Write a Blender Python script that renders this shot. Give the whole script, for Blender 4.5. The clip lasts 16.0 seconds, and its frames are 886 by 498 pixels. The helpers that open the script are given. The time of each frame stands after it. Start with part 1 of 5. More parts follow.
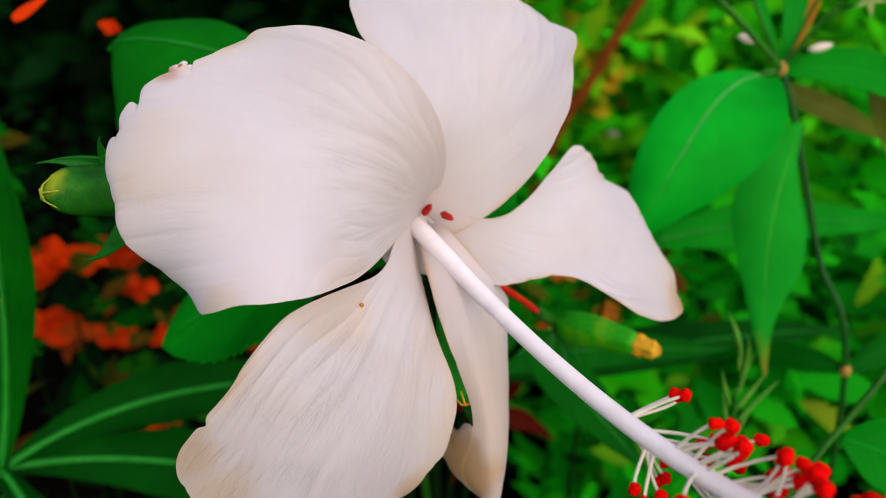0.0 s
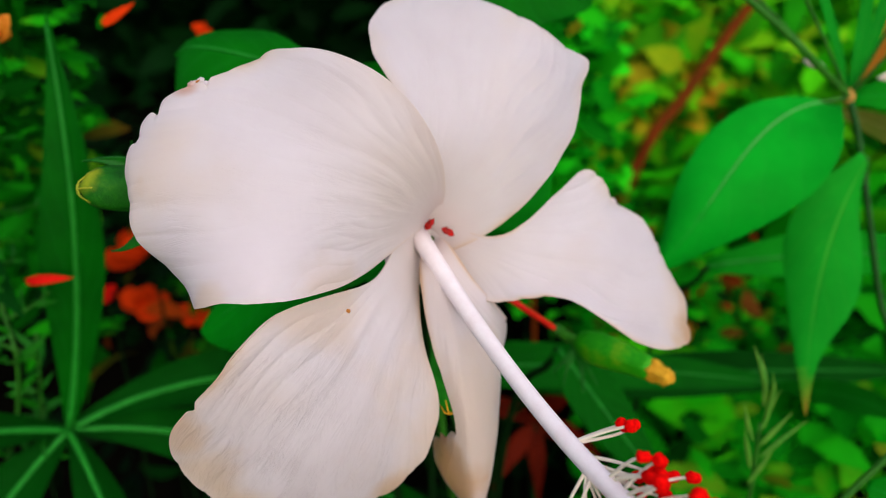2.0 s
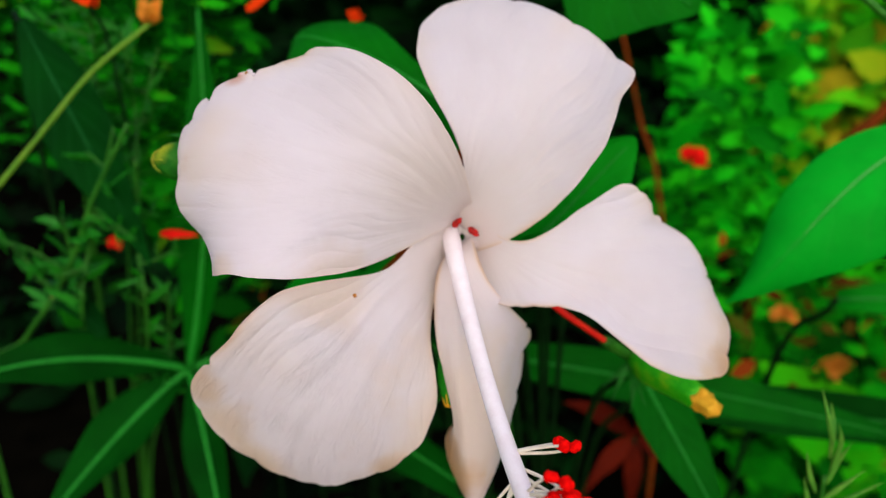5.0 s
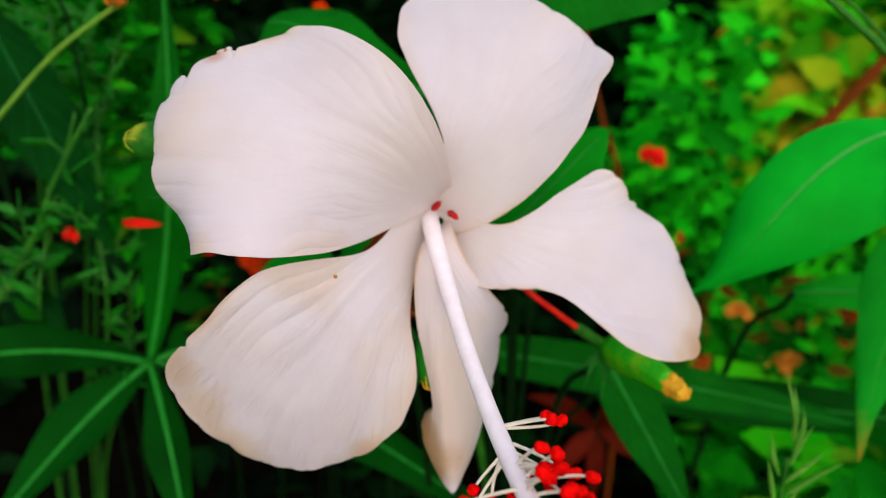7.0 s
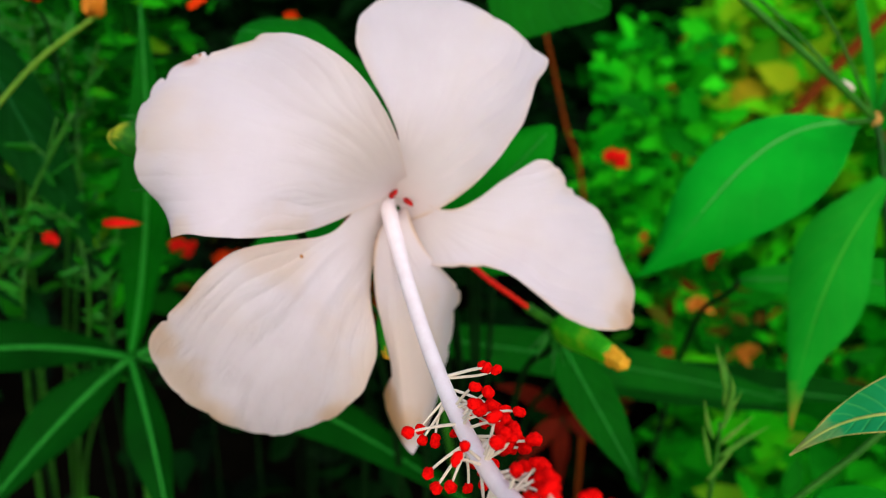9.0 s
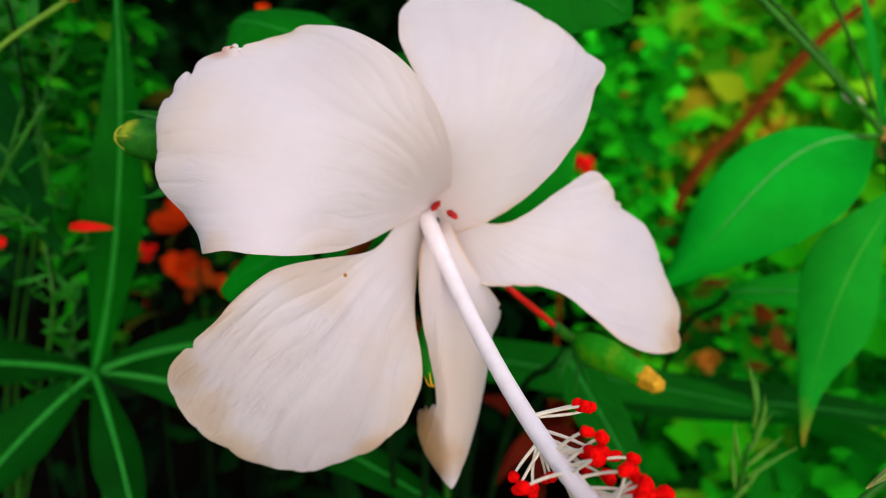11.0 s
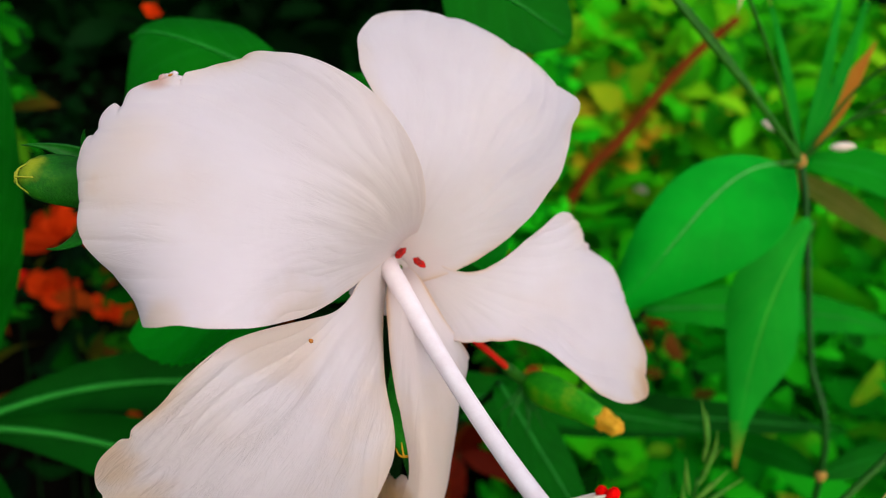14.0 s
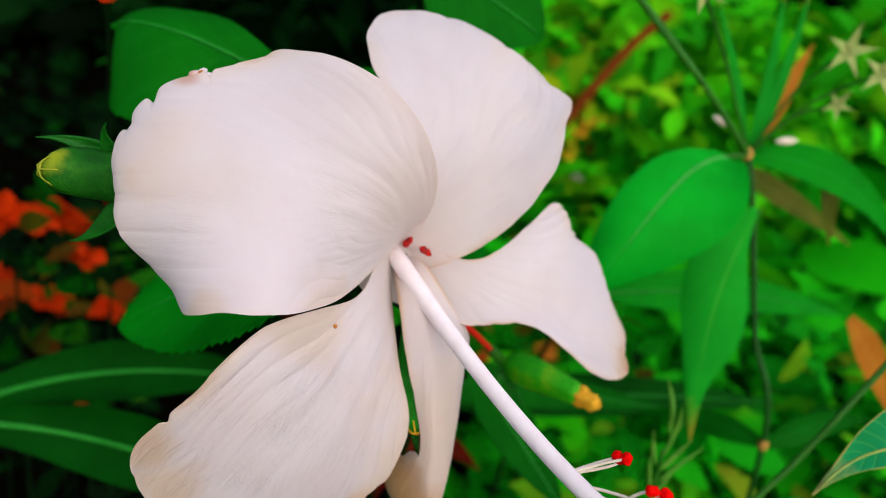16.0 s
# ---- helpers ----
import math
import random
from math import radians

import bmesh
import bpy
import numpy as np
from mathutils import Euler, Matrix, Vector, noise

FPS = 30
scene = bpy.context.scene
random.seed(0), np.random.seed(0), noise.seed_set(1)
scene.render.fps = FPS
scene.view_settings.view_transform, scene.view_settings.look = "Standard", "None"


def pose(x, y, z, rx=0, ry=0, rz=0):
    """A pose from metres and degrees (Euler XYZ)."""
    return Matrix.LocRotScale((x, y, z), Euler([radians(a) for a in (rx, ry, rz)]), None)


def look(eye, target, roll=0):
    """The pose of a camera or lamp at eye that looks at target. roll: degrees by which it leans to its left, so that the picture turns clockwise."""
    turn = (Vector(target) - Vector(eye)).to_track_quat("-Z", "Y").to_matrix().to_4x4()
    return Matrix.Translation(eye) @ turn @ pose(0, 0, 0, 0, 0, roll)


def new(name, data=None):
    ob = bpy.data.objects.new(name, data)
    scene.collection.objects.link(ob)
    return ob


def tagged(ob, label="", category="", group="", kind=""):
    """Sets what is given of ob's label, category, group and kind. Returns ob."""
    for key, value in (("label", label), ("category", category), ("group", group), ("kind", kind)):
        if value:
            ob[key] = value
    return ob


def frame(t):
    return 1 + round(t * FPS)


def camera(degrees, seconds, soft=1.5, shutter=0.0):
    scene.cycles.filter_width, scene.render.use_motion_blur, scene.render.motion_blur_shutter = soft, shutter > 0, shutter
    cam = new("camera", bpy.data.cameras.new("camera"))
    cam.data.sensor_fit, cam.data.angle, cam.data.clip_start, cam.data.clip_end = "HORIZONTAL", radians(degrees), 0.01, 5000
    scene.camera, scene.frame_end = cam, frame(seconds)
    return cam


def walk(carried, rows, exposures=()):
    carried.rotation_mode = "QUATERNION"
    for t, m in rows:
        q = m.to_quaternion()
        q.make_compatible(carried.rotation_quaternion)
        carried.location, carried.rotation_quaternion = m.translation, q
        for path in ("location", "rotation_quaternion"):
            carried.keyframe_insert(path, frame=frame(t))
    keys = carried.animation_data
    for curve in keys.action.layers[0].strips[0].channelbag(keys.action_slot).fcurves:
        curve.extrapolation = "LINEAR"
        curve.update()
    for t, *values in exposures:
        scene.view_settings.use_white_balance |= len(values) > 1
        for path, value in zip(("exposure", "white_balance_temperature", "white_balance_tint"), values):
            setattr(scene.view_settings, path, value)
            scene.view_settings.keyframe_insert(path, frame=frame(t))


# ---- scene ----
cam = camera(62.4, 16.0, soft=0.5)
cam.data.dof.use_dof, cam.data.dof.focus_distance, cam.data.dof.aperture_fstop = True, 0.126, 14.5
METRES, EYE, TILT, LEAN, TURN = 0.29, 0.60, -22.0, 0.0, 0.0
ROWS = [
    (0.0, 0.0, 0.0, 0.0, -0.0, 0.0, 0.0),
    (0.5, 0.0138, -0.0065, -0.007, 1.25, -0.16, -0.83),
    (1.0, 0.0203, -0.02, -0.0148, 3.51, -0.09, -1.97),
    (1.5, 0.0294, -0.0298, 0.0076, 5.06, -0.21, -2.67),
    (2.0, 0.0709, -0.0178, 0.0114, 7.48, -0.12, -3.96),
    (2.5, 0.0836, -0.0162, 0.0379, 9.6, -0.02, -5.34),
    (3.0, 0.1305, -0.0217, 0.0414, 14.25, -1.57, -7.25),
    (3.5, 0.1641, -0.0322, 0.0351, 17.02, -2.01, -8.04),
    (4.0, 0.1854, -0.0368, 0.0374, 18.31, -2.33, -8.1),
    (4.5, 0.1992, -0.0141, 0.0272, 21.35, -3.78, -9.11),
    (5.0, 0.185, -0.0064, 0.0339, 21.59, -2.87, -10.17),
    (7.5, 0.1679, -0.0224, 0.0101, 17.25, -2.08, -10.75),
    (8.0, 0.1632, -0.0362, -0.0071, 16.68, -2.28, -10.69),
    (8.5, 0.1967, -0.0429, -0.0489, 16.49, -2.48, -10.22),
    (9.0, 0.2123, -0.0663, 0.0007, 16.43, -1.1, -9.82),
    (11.5, 0.098, -0.0145, -0.0046, 9.02, 0.22, -10.87),
    (12.0, 0.0974, 0.0429, 0.0077, 7.04, 0.79, -11.08),
    (12.5, 0.077, 0.0427, 0.0153, 5.59, 0.89, -10.88),
    (13.0, 0.0551, 0.0587, -0.0068, 3.24, 1.88, -10.84),
    (13.5, 0.0416, 0.0381, 0.0148, 1.81, 2.29, -10.74),
    (14.0, 0.0314, 0.0072, 0.0218, 1.27, 1.57, -9.55),
    (14.5, 0.0149, -0.0199, 0.0139, 0.69, 1.46, -9.53),
    (15.0, 0.002, -0.0229, 0.0036, -0.69, 1.38, -9.55),
    (15.5, -0.0088, -0.0441, 0.0293, -2.09, 2.17, -9.34),
    (16.0, -0.0223, -0.0225, 0.0136, -4.18, 1.44, -9.11),
]
walk(cam, [(t, pose(0, 0, EYE, TILT, LEAN, TURN) @ pose(METRES * x, METRES * y, METRES * z, 90 + pitch, roll, yaw)) for t, x, y, z, yaw, pitch, roll in ROWS],
     [(0.0, -0.05), (3.0, -0.10), (5.0, -0.02), (7.5, 0.0), (9.0, 0.03), (11.5, -0.04), (12.5, -0.10), (14.0, -0.06), (16.0, 0.0)])

# ---- light ----
world = bpy.data.worlds.new("overcast_sky")
scene.world = world
world.use_nodes = True
wn, wl = world.node_tree.nodes, world.node_tree.links
sky = wn.new("ShaderNodeTexSky")
sky.sky_type, sky.sun_disc = "NISHITA", False
sky.dust_density, sky.ozone_density, sky.air_density = 3.0, 1.6, 1.0
sky.sun_elevation, sky.sun_rotation = radians(27), radians(155)
wn["Background"].inputs["Strength"].default_value = 0.15
wl.new(sky.outputs["Color"], wn["Background"].inputs["Color"])
sun = new("sun", bpy.data.lights.new("sun", "SUN"))
sun.data.energy, sun.data.angle, sun.data.color = 2.72, radians(150), (1.0, 0.93, 0.985)
sun.matrix_world = look((0.74 * 3, -0.72 * 3, 3 * 0.50), (0, 0, 0))


# ---- materials ----
def material(name, colour, rough=0.5, spec=0.4):
    m = bpy.data.materials.new(name)
    m.use_nodes = True
    b = m.node_tree.nodes["Principled BSDF"]
    b.inputs["Base Color"].default_value = (*colour, 1)
    b.inputs["Roughness"].default_value = rough
    b.inputs["Specular IOR Level"].default_value = spec
    return m, m.node_tree.nodes, m.node_tree.links, b


def add(nodes, kind, **values):
    n = nodes.new("ShaderNode" + kind)
    for key, value in values.items():
        if key == "op":
            n.operation = value
        elif key == "blend":
            n.data_type, n.blend_type = "RGBA", value
        else:
            n.inputs[key.replace("_", " ")].default_value = value
    return n


def calc(nodes, links, op, a, b=None, c=None):
    n = nodes.new("ShaderNodeMath")
    n.operation = op
    for i, v in enumerate((a, b, c)):
        if v is None:
            continue
        if isinstance(v, (int, float)):
            n.inputs[i].default_value = v
        else:
            links.new(v, n.inputs[i])
    return n.outputs[0]


def ramp(nodes, links, fac, stops):
    r = nodes.new("ShaderNodeValToRGB")
    e = r.color_ramp.elements
    while len(e) < len(stops):
        e.new(0.5)
    for s, (p, c) in zip(e, stops):
        s.position, s.color = p, (*c, 1)
    links.new(fac, r.inputs["Fac"])
    return r.outputs["Color"]


def mix(nodes, links, fac, a, b, blend="MIX"):
    n = nodes.new("ShaderNodeMix")
    n.data_type, n.blend_type = "RGBA", blend
    for s, v in zip((n.inputs[0], n.inputs[6], n.inputs[7]), (fac, a, b)):
        if isinstance(v, (int, float)):
            s.default_value = v
        elif isinstance(v, tuple):
            s.default_value = (*v, 1)
        else:
            links.new(v, s)
    return n.outputs[2]


def through_light(m, nodes, links, b, colour, share):
    """Lets part of the light through a thin blade."""
    t = nodes.new("ShaderNodeBsdfTranslucent")
    if isinstance(colour, tuple):
        t.inputs["Color"].default_value = (*colour, 1)
    else:
        links.new(colour, t.inputs["Color"])
    x = nodes.new("ShaderNodeMixShader")
    x.inputs[0].default_value = share
    links.new(b.outputs[0], x.inputs[1])
    links.new(t.outputs[0], x.inputs[2])
    links.new(x.outputs[0], nodes["Material Output"].inputs["Surface"])


BEIGE, BROWN = (0.80, 0.62, 0.42), (0.52, 0.27, 0.05)
STAINS_DIMPLES = (((0.0096, -0.0280, -0.0330), 0.0042, 0.7, BROWN), ((0.0092, -0.0264, -0.0385), 0.0076, 0.95, BROWN), ((0.0100, -0.0250, -0.0440), 0.0072, 0.9, BROWN),
          # Throat spots: the dark of small dimples beside the column, painted on.
          ((-0.0033, -0.0079, 0.0038), 0.0014, 0.8, (0.42, 0.27, 0.06)), ((0.0004, -0.0075, 0.0012), 0.0013, 0.7, (0.42, 0.27, 0.06)), ((-0.0035, -0.0060, 0.0097), 0.0016, 0.7, (0.55, 0.42, 0.16)),
          ((-0.0019, -0.0355, -0.0383), 0.0060, 0.55, (0.70, 0.44, 0.18)), ((-0.0392, -0.0514, -0.0172), 0.0080, 0.45, (0.78, 0.55, 0.30)), ((-0.0159, -0.0392, 0.0039), 0.0120, 0.34, BEIGE),
          ((-0.0320, -0.0447, -0.0402), 0.0100, 0.5, BEIGE), ((-0.0360, -0.0490, -0.0290), 0.0100, 0.5, BEIGE), ((-0.0424, -0.0270, 0.0416), 0.0030, 0.6, (0.66, 0.34, 0.22)), ((0.0583, 0.0020, -0.0189), 0.0050, 0.6, BEIGE),
          ((-0.0011, -0.0195, 0.0265), 0.0150, 0.14, (0.88, 0.76, 0.62)), ((-0.0306, -0.0518, 0.0092), 0.0050, 0.35, BEIGE), ((0.0100, -0.0270, -0.0280), 0.0250, 0.55, (0.90, 0.75, 0.60)), ((0.0055, -0.0200, -0.0410), 0.0115, 0.85, (0.80, 0.54, 0.27)))


def petal_material(name, wrinkle):
    """wrinkle: how crinkled the outer half is, 0 to 1."""
    m, n, l, b = material(name, (0.8, 0.76, 0.76), 0.62, 0.2)
    uv = n.new("ShaderNodeUVMap")
    uv.uv_map = "UVMap"
    fanuv = n.new("ShaderNodeUVMap")
    fanuv.uv_map = "Fan"
    sep = n.new("ShaderNodeSeparateXYZ")
    l.new(uv.outputs[0], sep.inputs[0])
    across = calc(n, l, "ABSOLUTE", calc(n, l, "SUBTRACT", sep.outputs[0], 0.5))
    # long fine veins that fan out from the base
    fan = n.new("ShaderNodeMapping")
    fan.inputs["Scale"].default_value = (55, 16.0, 1)
    l.new(fanuv.outputs[0], fan.inputs["Vector"])
    fine = add(n, "TexNoise", Scale=1.0, Detail=3.0, Roughness=0.55)
    l.new(fan.outputs[0], fine.inputs["Vector"])
    fan2 = n.new("ShaderNodeMapping")
    fan2.inputs["Scale"].default_value = (9, 3.0, 1)
    l.new(fanuv.outputs[0], fan2.inputs["Vector"])
    broad = add(n, "TexNoise", Scale=1.0, Detail=2.0, Roughness=0.5)
    l.new(fan2.outputs[0], broad.inputs["Vector"])
    geo = n.new("ShaderNodeTexCoord")
    cloud = add(n, "TexNoise", Scale=55.0, Detail=4.0, Roughness=0.55)
    l.new(geo.outputs["Object"], cloud.inputs["Vector"])
    crinkle = add(n, "TexNoise", Scale=420.0, Detail=3.0, Roughness=0.6)
    l.new(geo.outputs["Object"], crinkle.inputs["Vector"])
    # wrinkles in patches: short folds along the fan, broken up by a warp
    patch = add(n, "TexNoise", Scale=85.0, Detail=2.0, Roughness=0.5)
    l.new(geo.outputs["Object"], patch.inputs["Vector"])
    fan3 = n.new("ShaderNodeMapping")
    fan3.inputs["Scale"].default_value = (19, 7.0, 1)
    l.new(fanuv.outputs[0], fan3.inputs["Vector"])
    fold = add(n, "TexNoise", Scale=1.0, Detail=4.0, Roughness=0.62, Distortion=1.1)
    l.new(fan3.outputs[0], fold.inputs["Vector"])
    fsep = n.new("ShaderNodeSeparateXYZ")
    l.new(fanuv.outputs[0], fsep.inputs[0])
    outer = n.new("ShaderNodeMapRange")
    outer.interpolation_type = "SMOOTHSTEP"
    outer.inputs[1].default_value, outer.inputs[2].default_value = 0.35, 0.95
    l.new(fsep.outputs[1], outer.inputs[0])
    patchy = n.new("ShaderNodeMapRange")
    patchy.interpolation_type = "SMOOTHSTEP"
    patchy.inputs[1].default_value, patchy.inputs[2].default_value = 0.42, 0.62
    l.new(patch.outputs[0], patchy.inputs[0])
    grown = calc(n, l, "MULTIPLY", outer.outputs[0], calc(n, l, "MULTIPLY_ADD", patchy.outputs[0], 0.8 * wrinkle, 0.2 * wrinkle))
    base = ramp(n, l, cloud.outputs[0], [(0.3, (0.85, 0.790, 0.832)), (0.7, (0.90, 0.850, 0.895))])
    # beige tint in the throat, in broad clouds and along the bruised rim
    large = add(n, "TexNoise", Scale=24.0, Detail=3.0, Roughness=0.5)
    l.new(geo.outputs["Object"], large.inputs["Vector"])
    stain = n.new("ShaderNodeMapRange")
    stain.interpolation_type = "SMOOTHSTEP"
    stain.inputs[1].default_value, stain.inputs[2].default_value = 0.48, 0.70
    l.new(large.outputs[0], stain.inputs[0])
    c = mix(n, l, calc(n, l, "MULTIPLY", stain.outputs[0], 0.25), base, (0.86, 0.72, 0.60))
    edge = calc(n, l, "MAXIMUM", calc(n, l, "MULTIPLY", across, 2.0), sep.outputs[1])
    rim = calc(n, l, "ADD", edge, calc(n, l, "MULTIPLY", calc(n, l, "SUBTRACT", large.outputs[0], 0.5), 0.75))
    rim = calc(n, l, "ADD", rim, calc(n, l, "MULTIPLY", calc(n, l, "SUBTRACT", cloud.outputs[0], 0.5), 0.30))
    wide = n.new("ShaderNodeMapRange")
    wide.interpolation_type = "SMOOTHSTEP"
    wide.inputs[1].default_value, wide.inputs[2].default_value = 0.82, 1.12
    l.new(rim, wide.inputs[0])
    rimmask = n.new("ShaderNodeMapRange")
    rimmask.inputs[1].default_value, rimmask.inputs[2].default_value = 0.99, 1.14
    l.new(rim, rimmask.inputs[0])
    throat = n.new("ShaderNodeMapRange")
    throat.inputs[1].default_value, throat.inputs[2].default_value = 0.42, 0.02
    l.new(sep.outputs[1], throat.inputs[0])
    c = mix(n, l, calc(n, l, "MULTIPLY", wide.outputs[0], 0.5), c, (0.84, 0.68, 0.52))
    c = mix(n, l, calc(n, l, "MULTIPLY", rimmask.outputs[0], 0.85), c, (0.66, 0.42, 0.20))
    c = mix(n, l, calc(n, l, "MULTIPLY", throat.outputs[0], 0.28), c, (0.82, 0.70, 0.52))
    # bruises and painted throat dimples, each round a spot of its own, with ragged outlines
    for spot, reach, share, tint in STAINS_DIMPLES:
        away = n.new("ShaderNodeVectorMath")
        away.operation = "DISTANCE"
        l.new(geo.outputs["Object"], away.inputs[0])
        away.inputs[1].default_value = spot
        ragged = calc(n, l, "MULTIPLY_ADD", calc(n, l, "SUBTRACT", cloud.outputs[0], 0.5), 1.6 * reach, away.outputs["Value"])
        near = n.new("ShaderNodeMapRange")
        near.interpolation_type = "SMOOTHSTEP"
        near.inputs[1].default_value, near.inputs[2].default_value = reach, reach * 0.2
        l.new(ragged, near.inputs[0])
        c = mix(n, l, calc(n, l, "MULTIPLY", near.outputs[0], share), c, tint)
    veins = ramp(n, l, fine.outputs[0], [(0.34, (0.84, 0.76, 0.70)), (0.52, (1, 1, 1))])
    c = mix(n, l, calc(n, l, "MULTIPLY_ADD", grown, 0.07, 0.0), c, veins, "MULTIPLY")
    l.new(c, b.inputs["Base Color"])
    ridge = calc(n, l, "POWER", calc(n, l, "MAXIMUM", calc(n, l, "SUBTRACT", 1.0, calc(n, l, "ABSOLUTE", calc(n, l, "MULTIPLY", calc(n, l, "SUBTRACT", fold.outputs[0], 0.5), 5.0))), 0.0), 1.5)
    # Creases of the wrinkles tinted darker: their shade put into the colour.
    c = mix(n, l, calc(n, l, "MULTIPLY", calc(n, l, "MULTIPLY", ridge, grown), 0.05), c, (0.66, 0.52, 0.50))
    l.new(c, b.inputs["Base Color"])
    h = calc(n, l, "MULTIPLY", calc(n, l, "SUBTRACT", calc(n, l, "MULTIPLY", fine.outputs[0], 0.05), calc(n, l, "MULTIPLY", ridge, 0.72)), calc(n, l, "MULTIPLY_ADD", grown, 0.9, 0.02))
    mid = n.new("ShaderNodeMapRange")
    mid.interpolation_type = "SMOOTHSTEP"
    mid.inputs[1].default_value, mid.inputs[2].default_value = 0.18, 0.50
    l.new(fsep.outputs[1], mid.inputs[0])
    h = calc(n, l, "ADD", h, calc(n, l, "MULTIPLY", calc(n, l, "MULTIPLY", broad.outputs[0], 1.15), calc(n, l, "MULTIPLY_ADD", mid.outputs[0], 0.85, 0.15)))
    crease = calc(n, l, "MULTIPLY", calc(n, l, "MULTIPLY", mid.outputs[0], patchy.outputs[0]), calc(n, l, "SUBTRACT", 1.0, outer.outputs[0]))
    h = calc(n, l, "SUBTRACT", h, calc(n, l, "MULTIPLY", calc(n, l, "MULTIPLY", ridge, crease), 0.12))
    h = calc(n, l, "ADD", h, calc(n, l, "MULTIPLY", patch.outputs[0], 0.8))
    h = calc(n, l, "ADD", h, calc(n, l, "MULTIPLY", crinkle.outputs[0], 0.10))
    bump = add(n, "Bump", Strength=0.5, Distance=0.0013)
    l.new(h, bump.inputs["Height"])
    l.new(bump.outputs[0], b.inputs["Normal"])
    through_light(m, n, l, b, c, 0.56)
    return m


def leaf_material(name, dark, light, vein, veins=9.0, tip=None, rough=0.55, bumpy=0.5, spec=0.03, lines=0.10, rim=None, tip_from=0.70, slant=0.55):
    """A leaf blade with side veins that leave the midrib at a slant."""
    m, n, l, b = material(name, dark, rough, spec)
    uv = n.new("ShaderNodeUVMap")
    sep = n.new("ShaderNodeSeparateXYZ")
    l.new(uv.outputs[0], sep.inputs[0])
    across = calc(n, l, "ABSOLUTE", calc(n, l, "SUBTRACT", sep.outputs[0], 0.5))
    geo = n.new("ShaderNodeTexCoord")
    cloud = add(n, "TexNoise", Scale=45.0, Detail=5.0, Roughness=0.6)
    l.new(geo.outputs["Object"], cloud.inputs["Vector"])
    grain = add(n, "TexNoise", Scale=500.0, Detail=3.0, Roughness=0.6)
    l.new(geo.outputs["Object"], grain.inputs["Vector"])
    phase = calc(n, l, "MULTIPLY", calc(n, l, "SUBTRACT", sep.outputs[1], calc(n, l, "MULTIPLY", across, slant)), veins * 2 * math.pi)
    wobble = calc(n, l, "MULTIPLY", cloud.outputs[0], 5.0)
    wave = calc(n, l, "POWER", calc(n, l, "MULTIPLY_ADD", calc(n, l, "SINE", calc(n, l, "ADD", phase, wobble)), 0.5, 0.5), 14.0)
    rib = n.new("ShaderNodeMapRange")
    rib.inputs[1].default_value, rib.inputs[2].default_value = 0.028, 0.006
    l.new(across, rib.inputs[0])
    info = n.new("ShaderNodeObjectInfo")
    fac = calc(n, l, "ADD", calc(n, l, "MULTIPLY", cloud.outputs[0], 0.75), calc(n, l, "MULTIPLY", info.outputs["Random"], 0.25))
    c = ramp(n, l, fac, [(0.3, dark), (0.72, light)])
    c = mix(n, l, calc(n, l, "MULTIPLY", wave, lines), c, vein)
    c = mix(n, l, calc(n, l, "MULTIPLY", rib.outputs[0], calc(n, l, "MULTIPLY_ADD", sep.outputs[1], -0.8, 0.85)), c, vein)
    if tip:
        end = n.new("ShaderNodeMapRange")
        end.inputs[1].default_value, end.inputs[2].default_value = tip_from, tip_from + 0.25
        l.new(calc(n, l, "ADD", sep.outputs[1], calc(n, l, "MULTIPLY", calc(n, l, "SUBTRACT", cloud.outputs[0], 0.5), 0.5)), end.inputs[0])
        c = mix(n, l, end.outputs[0], c, tip)
    if rim:
        margin = n.new("ShaderNodeMapRange")
        margin.inputs[1].default_value, margin.inputs[2].default_value = 0.475, 0.497
        l.new(across, margin.inputs[0])
        c = mix(n, l, margin.outputs[0], c, rim)
    l.new(c, b.inputs["Base Color"])
    h = calc(n, l, "SUBTRACT", calc(n, l, "MULTIPLY", grain.outputs[0], 0.25), calc(n, l, "MULTIPLY", calc(n, l, "MAXIMUM", calc(n, l, "MULTIPLY", wave, lines * 4), rib.outputs[0]), 0.8))
    h = calc(n, l, "ADD", h, calc(n, l, "MULTIPLY", cloud.outputs[0], 0.8))
    bump = add(n, "Bump", Strength=bumpy, Distance=0.0008)
    l.new(h, bump.inputs["Height"])
    l.new(bump.outputs[0], b.inputs["Normal"])
    through_light(m, n, l, b, c, 0.2)
    return m


